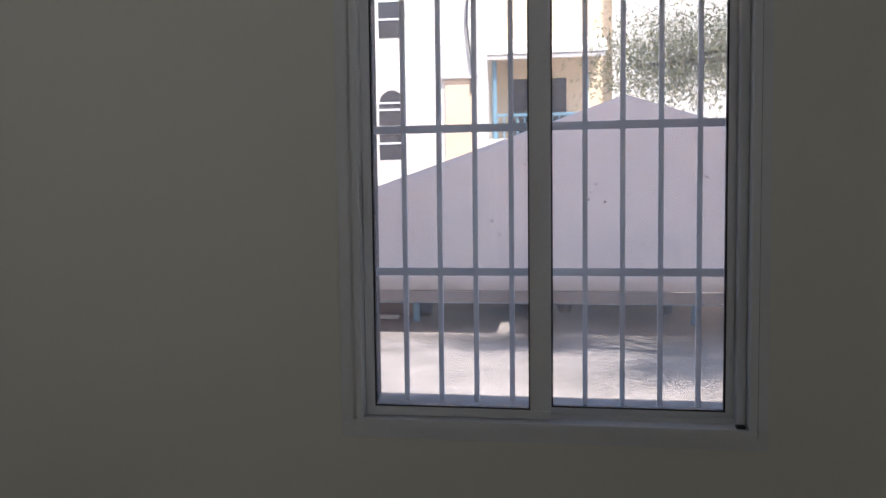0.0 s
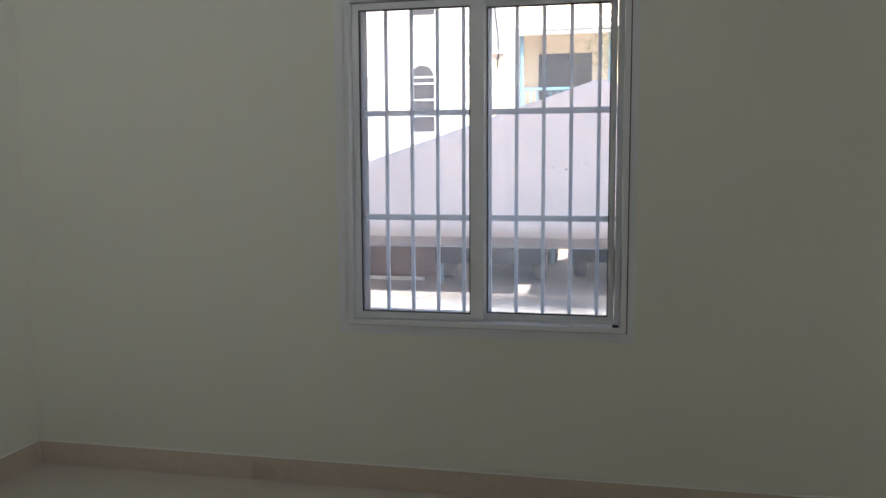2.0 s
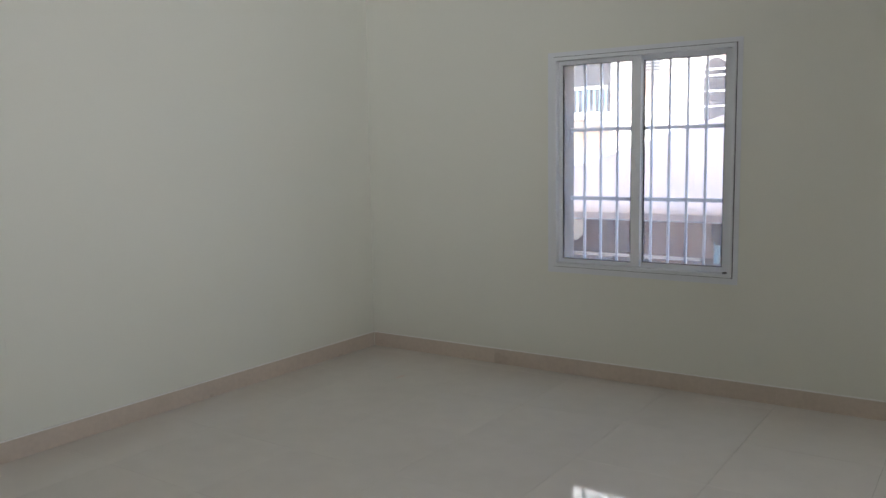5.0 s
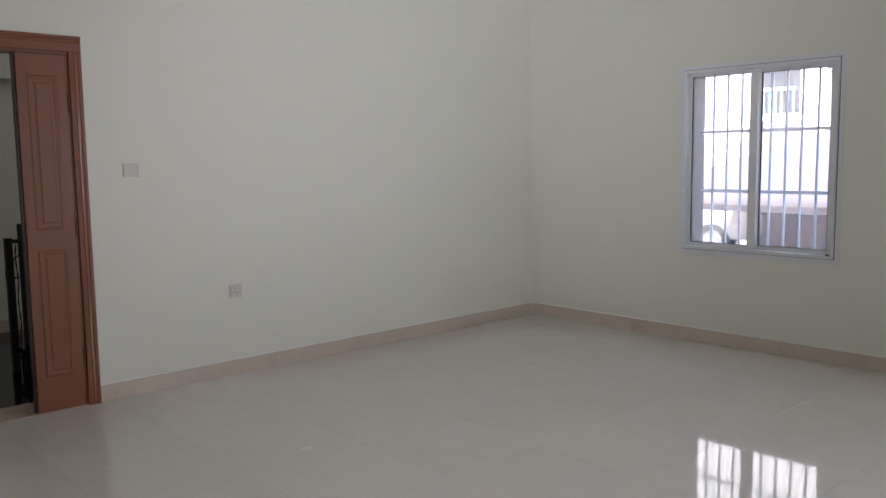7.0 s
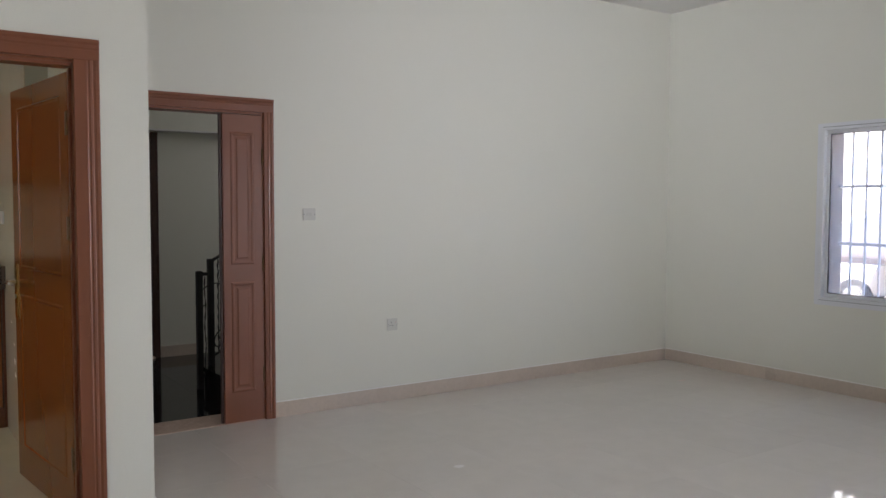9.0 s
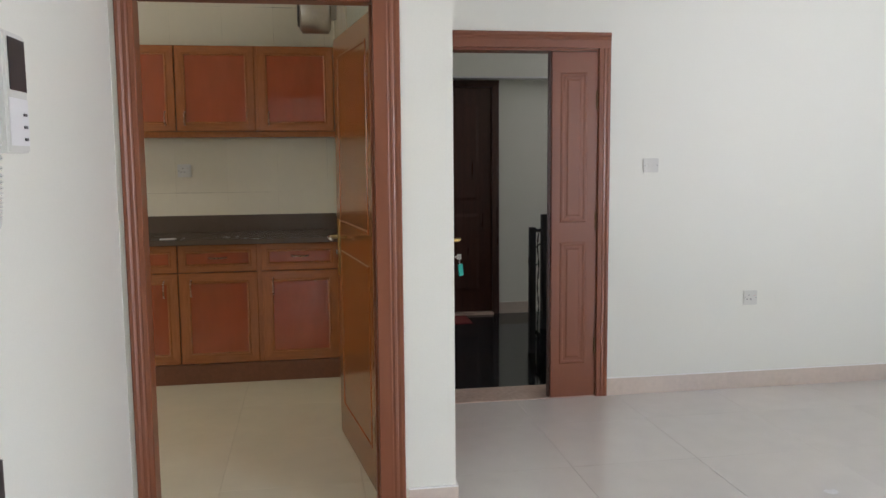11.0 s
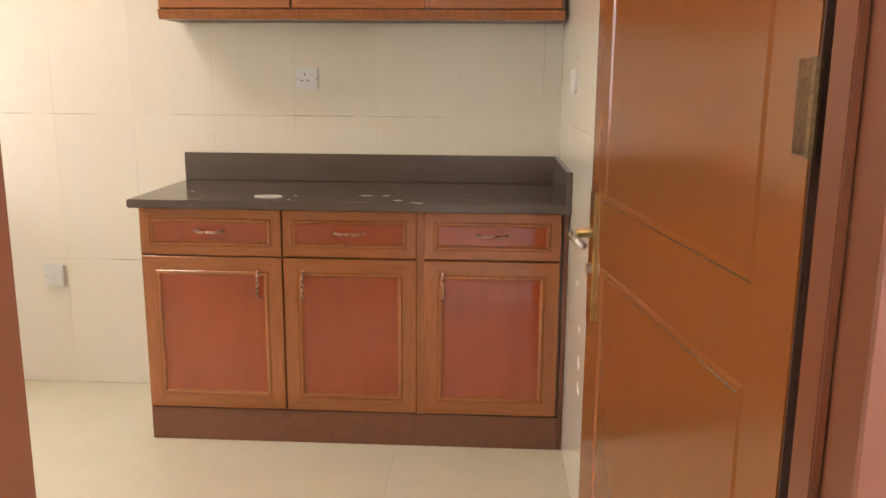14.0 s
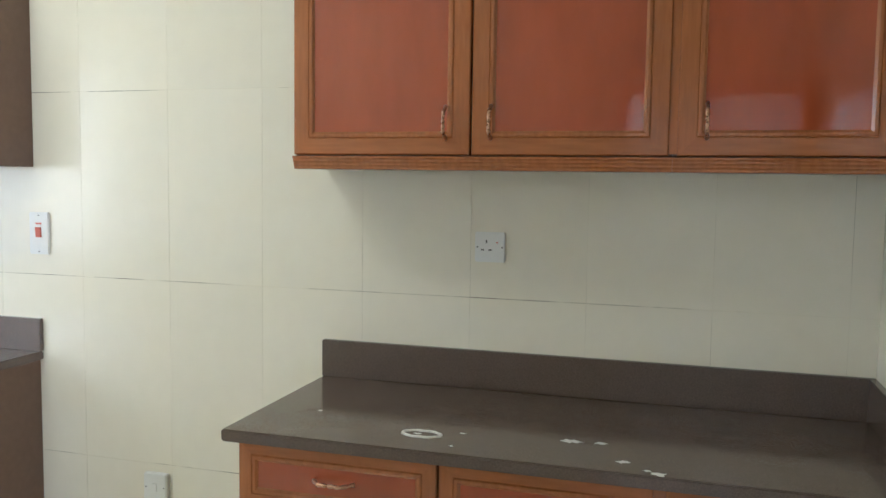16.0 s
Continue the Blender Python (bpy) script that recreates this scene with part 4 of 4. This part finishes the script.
for i in range(4):
    a, b = corners[i], corners[(i + 1) % 4]
    part("fabric_side", canopy_sheet(a, b), CANOPY, shade, "", True)
    part("edge_tube", tube(bmesh.new(), [a - Vector((0, 0, 0.03)), b - Vector((0, 0, 0.03))], 0.025, 8), GRILLE, shade)
for row in ((CX0, CX1, CY0 - 0.030, CY0 - 0.026), (CX0, CX1, CY1 + 0.026, CY1 + 0.030)):
    part("valance", one(*row, EAVE - 0.046, EAVE - 0.002), VALANCE, shade, "brown fabric valance")
for x in (CX0 - 0.030, CX1 + 0.026):
    part("valance", one(x, x + 0.004, CY0, CY1, EAVE - 0.046, EAVE - 0.002), VALANCE, shade, "brown fabric valance")
for x, y in ((CX1, CY1), (CX1, CY0)):
    part("post", tube(bmesh.new(), [(x, y, GZ), (x, y, EAVE - 0.03)], 0.035, 10), BLUE, shade, "blue painted post")
fallen = random.Random(7)
for i in range(75):
    u, s = fallen.uniform(0.18, 0.85), fallen.uniform(0.05, 0.75)
    p = corners[0].lerp(corners[1], u).lerp(APEX, s)
    p.z -= 0.05 * math.sin(math.pi * s) * math.sin(math.pi * u) - 0.006
    part("fallen_leaf", turned(blot(0, 0, 0, fallen.choice((0.006, 0.008, 0.011, 0.017)), 100 + i, 0.6), pose(*p, 26, 0, fallen.uniform(0, 90))), DRY_LEAF, shade)


def far_canopy(x0, x1, y, z, posts):
    ob = thing("far_canopy", ((x0 + x1) / 2, y + 1.5, GZ), "second tan parking canopy on blue painted posts", "canopy")
    part("roof_sheet", prism(((y - 1.2, z + 0.05), (y + 3.2, z + 0.35), (y + 3.2, z + 0.37), (y - 1.2, z + 0.07)), "x", x0, x1), CANOPY, ob)
    for px, py in posts:
        part("post", tube(bmesh.new(), [(px, py, GZ), (px, py, z + 0.05 + 0.068 * (py - y + 1.2))], 0.055, 10), BLUE, ob, "blue painted post")
    return ob


far_canopy(-3.2, 1.38, 9.95, 0.30, ((-2.97, 12.3), (-0.365, 10.25), (1.28, 13.0)))
far_canopy(1.6, 6.0, 9.95, 0.30, ((3.82, 10.25), (5.9, 10.25), (1.7, 13.0)))
low_wall = thing("low_wall", (3.0, 14.8, GZ), "apricot painted low wall behind the parked cars", "wall")
part("wall", one(0.12, 6.5, 14.7, 14.9, GZ, 1.0), ORANGE, low_wall)
part("coping", one(0.12, 6.5, 14.66, 14.94, 1.001, 1.06, 0.01), CREAM, low_wall)


def car(label, at, turn, paint, tall, lights=False):
    """A parked car, its nose along +x before the turn."""
    ob = thing("parked_car", at, label, "car", turn=turn)
    h = tall
    prof = ((-2.2, 0.35), (-2.22, 0.75), (-2.1, 0.95), (-1.75, h - 0.06), (-1.4, h), (0.2, h), (0.95, 0.98), (1.9, 0.86), (2.15, 0.68), (2.18, 0.35))
    part("body", prism(prof, "y", -0.87, 0.87, 0.06), paint, ob, "", True)
    for s in (-1, 1):
        part("side_window", prism(((-1.62, 1.0), (-1.36, h - 0.1), (-0.6, h - 0.08), (-0.6, 1.0)), "y", s * 0.872, s * 0.878), GLASS_DARK, ob, "dark car window")
        part("side_window", prism(((-0.52, 1.0), (-0.52, h - 0.08), (0.15, h - 0.1), (0.72, 1.0)), "y", s * 0.872, s * 0.878), GLASS_DARK, ob, "dark car window")
        part("door_handle", one(-0.75, -0.6, s * 0.873 - 0.012, s * 0.873 + 0.012, 0.86, 0.885, 0.004), STEEL, ob)
        part("tail_light", one(-2.19, -2.08, s * 0.74 - 0.1, s * 0.74 + 0.1, 0.74, 0.92, 0.02), RED_LIGHT, ob, "red tail light")
        for x in (-1.35, 1.35):
            wheel = part("wheel", tube(bmesh.new(), [(x, s * 0.69, 0.33), (x, s * 0.71, 0.33), (x, s * 0.88, 0.33), (x, s * 0.90, 0.33)], [0.29, 0.33, 0.33, 0.29], 24), RUBBER, ob, "tyre", True)
            part("rim", tube(bmesh.new(), [(x, s * 0.885, 0.33), (x, s * 0.908, 0.33)], [0.21, 0.19], 20), STEEL, wheel, "grey wheel rim")
    part("rear_window", prism(((-2.07, 1.0), (-1.80, h - 0.12), (-1.83, h - 0.10), (-2.10, 1.01)), "y", -0.7, 0.7), GLASS_DARK, ob, "dark rear window")
    part("windscreen", prism(((0.35, h - 0.06), (0.92, 1.02), (0.95, 1.04), (0.38, h - 0.03)), "y", -0.7, 0.7), GLASS_DARK, ob, "dark windscreen")
    part("bumper", one(2.12, 2.24, -0.8, 0.8, 0.32, 0.56, 0.04), paint, ob)
    return ob


car("black car parked under the far canopy", (0.45, 12.25, GZ), 90, CAR_BLACK, 1.42)
car("dark car parked under the far canopy", (2.75, 12.7, GZ), 88, CAR_BLACK, 1.45)
car("white off-road car parked in the sun", (-5.2, 9.9, GZ), 200, CAR_WHITE, 1.72)

boundary = thing("boundary_wall", (-2.0, 11.0, GZ), "brown shaded boundary wall with a dark gate", "wall")
part("wall", one(-3.6, -0.52, 10.9, 11.1, GZ, 0.22), BROWN_WALL, boundary)
part("gate", one(-2.75, -1.95, 10.86, 10.8995, GZ + 0.02, 0.16, 0.01), DARK_DOOR, boundary, "dark metal gate")
part("coping", one(-3.62, -0.50, 10.86, 11.14, 0.2205, 0.27, 0.01), CREAM, boundary)
kerb = thing("kerb", (-2.5, 10.5, GZ), "pale concrete kerb along the far parking", "kerb")
for k in range(4):
    part("kerb_stone", one(-4.6 + 0.98 * k, -3.64 + 0.98 * k, 10.4, 10.55, GZ, GZ + 0.05, 0.01), FACADE, kerb)


def arched(x, z0, z1, w, y, thick):
    """An outline of a window with a pointed round head."""
    pts = [(x - w, z0), (x + w, z0)]
    spring = z1 - w * 1.15
    for i in range(9):
        a = math.pi * i / 8
        pts.append((x + w * math.cos(a), spring + w * 1.15 * math.sin(a) ** 0.9))
    return prism(pts, "y", y - thick, y)


building = thing("apartment_building", (-3.5, 17, GZ), "sunlit white apartment building with arched and square windows", "building")
BY = 14.55
part("wall", one(-8.5, 0.1, BY, 20, GZ, 9.0), FACADE, building)
part("parapet", one(-8.6, 0.2, BY - 0.1, 20.1, 9.0, 9.4, 0.03), FACADE, building)
window = part("arched_window", arched(-1.68, 2.03, 3.46, 0.27, BY + 0.001, 0.012), GLASS_DARK, building, "dark arched window")
part("surround", arched(-1.68, 1.99, 3.54, 0.32, BY + 0.001, 0.006), FACADE, window)
for z in (2.37, 2.71, 3.06, 3.2):
    part("glazing_bar", one(-1.95, -1.41, BY - 0.025, BY - 0.0125, z - 0.018, z + 0.018), ALUMINIUM, window)
for x0, x1, z0, z1 in ((-1.93, -1.40, 4.53, 6.0), (-5.6, -4.9, 4.6, 6.0)):
    window = part("window", one(x0, x1, BY - 0.012, BY + 0.001, z0, z1), GLASS_DARK, building, "dark window")
    for k in range(1, 4):
        z = z0 + (z1 - z0) * k / 4
        part("glazing_bar", one(x0, x1, BY - 0.025, BY - 0.0125, z - 0.018, z + 0.018), ALUMINIUM, window)
vent = part("air_conditioner", one(-3.48, -2.82, BY - 0.28, BY, 3.19, 3.62, 0.02), FACADE, building, "white air conditioner with slats")
for k in range(5):
    part("slat", one(-3.44, -2.86, BY - 0.30, BY - 0.282, 3.24 + 0.072 * k, 3.27 + 0.072 * k), GLASS_DARK, vent)
part("painted_band", one(-3.45, -2.95, BY - 0.02, BY + 0.001, 2.5, 3.1), ORANGE, building, "apricot painted panel")
balcony = part("balcony", one(-5.4, -4.02, BY - 0.7, BY, 2.15, 2.32, 0.02), FACADE, building)
part("balcony_door", one(-5.2, -4.2, BY - 0.012, BY + 0.001, 2.33, 3.62), GLASS_DARK, balcony, "dark balcony door")
for k in range(10):
    part("baluster", one(-5.38 + 0.145 * k, -5.34 + 0.145 * k, BY - 0.68, BY - 0.64, 2.32, 2.86), BLUE, balcony)
part("top_rail", one(-5.4, -4.02, BY - 0.70, BY - 0.62, 2.86, 2.93), FACADE, balcony)
part("painted_band", one(-5.6, -3.9, BY - 0.02, BY + 0.001, 1.45, 1.90), ORANGE, building, "apricot painted band")

house = thing("villa", (2.0, 19, GZ), "cream villa with apricot panels, tiled balcony roof and blue columns", "building")
HY = 17.6
part("wall", one(0.1, 9.0, HY, 23, GZ, 7.5), CREAM, house)
part("upper_wall", one(2.9, 9.0, HY - 0.25, HY, GZ, 7.5), FACADE, house)
part("panel", one(-0.55, 0.09, BY - 0.03, BY - 0.001, 1.6, 3.63), ORANGE, house, "apricot painted panel")
part("ledge", one(-0.62, 0.14, BY - 0.09, BY - 0.001, 3.635, 3.70, 0.01), ROOF, house)
porch = part("balcony", one(0.05, 2.6, HY - 0.95, HY, 2.35, 2.55, 0.02), FACADE, house)
part("balcony_door", one(0.55, 1.85, HY - 0.012, HY + 0.001, 2.56, 4.0), GLASS_DARK, porch, "dark balcony door")
for k in range(14):
    part("baluster", one(0.28 + 0.155 * k, 0.315 + 0.155 * k, HY - 0.92, HY - 0.885, 2.55, 3.05), BLUE, porch)
part("top_rail", one(0.2, 2.5, HY - 0.94, HY - 0.86, 3.05, 3.11), BLUE, porch)
for x in (0.24, 2.30):
    part("column", tube(bmesh.new(), [(x, HY - 0.9, 2.55), (x, HY - 0.9, 4.32)], 0.05, 12), BLUE, porch, "pale blue column")
part("balcony_roof", prism(((HY - 1.15, 4.30), (HY, 4.78), (HY, 4.88), (HY - 1.15, 4.40)), "x", -0.05, 2.75), ROOF, porch)
for k in range(5):
    part("tile_row", prism(((HY - 1.17 + 0.23 * k, 4.41 + 0.096 * k), (HY - 0.93 + 0.23 * k, 4.51 + 0.096 * k), (HY - 0.93 + 0.23 * k, 4.53 + 0.096 * k), (HY - 1.17 + 0.23 * k, 4.46 + 0.096 * k)), "x", -0.06, 2.76), FACADE, porch)
part("cable", tube(bmesh.new(), [(-0.05 + 0.05 * math.sin(i), BY - 0.05, 6.5 - 0.35 * i) for i in range(10)], 0.02, 5), DARK_PLASTIC, house, "hanging dark cable")


def make_tree(x, y, height, spread, seed):
    ob = thing("tree", (x, y, GZ), "dusty olive-green tree with fine leaves behind the canopy", "tree")
    r = random.Random(seed)
    bm = tube(bmesh.new(), [(x, y, GZ), (x + 0.05, y, GZ + 0.25 * height), (x - 0.05, y + 0.1, GZ + 0.5 * height)], [0.17, 0.13, 0.09], 9)
    tips = []
    for k in range(13):
        a, up = 6.283 * k / 13 + r.uniform(-0.3, 0.3), r.uniform(0.45, 0.98)
        reach = spread * r.uniform(0.55, 1.0)
        p0 = Vector((x, y, GZ + height * r.uniform(0.3, 0.5)))
        p2 = Vector((x + reach * math.cos(a), y + reach * math.sin(a), GZ + height * up))
        p1 = p0.lerp(p2, 0.5) + Vector((0, 0, 0.25))
        tube(bm, [p0, p1, p2], [0.055, 0.035, 0.012], 6)
        tips += [p1, p2, p1.lerp(p2, 0.5), p1.lerp(p2, 0.8)]
    part("trunk", bm, BARK, ob)
    verts, faces = [], []
    for tip in tips:
        for _ in range(1500):
            c = tip + Vector((r.gauss(0, 0.34), r.gauss(0, 0.34), r.gauss(0, 0.26)))
            d = Vector((r.gauss(0, 1), r.gauss(0, 1), r.gauss(0, 1))).normalized()
            e = d.orthogonal().normalized()
            s = r.uniform(0.016, 0.034)
            n = len(verts)
            verts += [c - d * s, c + e * s * 0.35, c + d * s, c - e * s * 0.35]
            faces.append((n, n + 1, n + 2, n + 3))
    data = bpy.data.meshes.new("crown")
    data.from_pydata(verts, [], faces)
    data.materials.append(LEAF)
    crown = new("crown", data)
    for v in data.vertices:
        v.co -= Vector((x, y, GZ))
    crown.parent = ob
    return ob


make_tree(4.7, 6.4, 7.2, 2.2, 3)
make_tree(6.6, 8.4, 7.0, 2.3, 5)


# ---- tile pieces ----
SHARED = {}


def piece(name, size, at, material, parent):
    """A tile: one mesh for each size, its top or face at the given middle."""
    key = (tuple(round(s, 4) for s in size), material.name)
    if key not in SHARED:
        bm = one(-size[0] / 2, size[0] / 2, -size[1] / 2, size[1] / 2, -size[2] / 2, size[2] / 2)
        data = bpy.data.meshes.new(name)
        bm.to_mesh(data)
        bm.free()
        data.materials.append(material)
        SHARED[key] = data
    ob = new(name, SHARED[key])
    ob.location, ob.parent = at, parent
    return ob


def lay(parent, material, xs, ys, allowed, gap=0.0011, name="floor_tile"):
    for x0, x1 in zip(xs, xs[1:]):
        for y0, y1 in zip(ys, ys[1:]):
            for a0, a1, b0, b1 in allowed:
                u0, u1, v0, v1 = max(x0, a0), min(x1, a1), max(y0, b0), min(y1, b1)
                if u1 - u0 > 0.02 and v1 - v0 > 0.02:
                    piece(name, (u1 - u0 - gap, v1 - v0 - gap, 0.008), ((u0 + u1) / 2, (v0 + v1) / 2, -0.004), material, parent)


lay(floor, FLOOR, [0.44 + 0.6 * k for k in range(-1, 14)], [-6.71 + 0.6 * k for k in range(13)], ((0.004, 8.2, KY, 0.0), (KX - 0.16, 8.2, W2, KY)))
lay(kitchen_floor, KITCHEN_FLOOR, [-1.36 + 0.6 * k for k in range(6)], [-10.65 + 0.6 * k for k in range(11)], ((KW, KX - 0.16, -9.4, KN), (0.362, KX - 0.16, KN, -5.141)), 0.0008)
lay(lobby_floor, BLACK_GRANITE, [LX + 0.58 * k for k in range(6)], [-5.2 + 0.6 * k for k in range(9)], ((LX, -0.28, KY, -0.9),), 0.001)
rows_z = [0.0, 0.555, 1.165, 1.775, 2.385, TOP]
cols_y = [-5.32 - 0.3335 * k for k in range(17)]
cols_y = [KN] + cols_y
for z0, z1 in zip(rows_z, rows_z[1:]):
    for y1, y0 in zip(cols_y, cols_y[1:]):
        y0 = max(y0, -9.4)
        if y1 - y0 > 0.02:
            piece("wall_tile", (0.0055, y1 - y0 - 0.0008, z1 - z0 - 0.0022), (KW - 0.00275, (y0 + y1) / 2, (z0 + z1) / 2), KITCHEN_TILE, wall_kitchen_back)
    for k in range(8):
        x0, x1 = KW + 0.3335 * k, min(KW + 0.3335 * (k + 1), 0.362)
        if x1 - x0 > 0.02:
            piece("wall_tile", (x1 - x0 - 0.0007, 0.0055, z1 - z0 - 0.0009), ((x0 + x1) / 2, KN + 0.00275, (z0 + z1) / 2), KITCHEN_TILE, wall_kitchen_north)
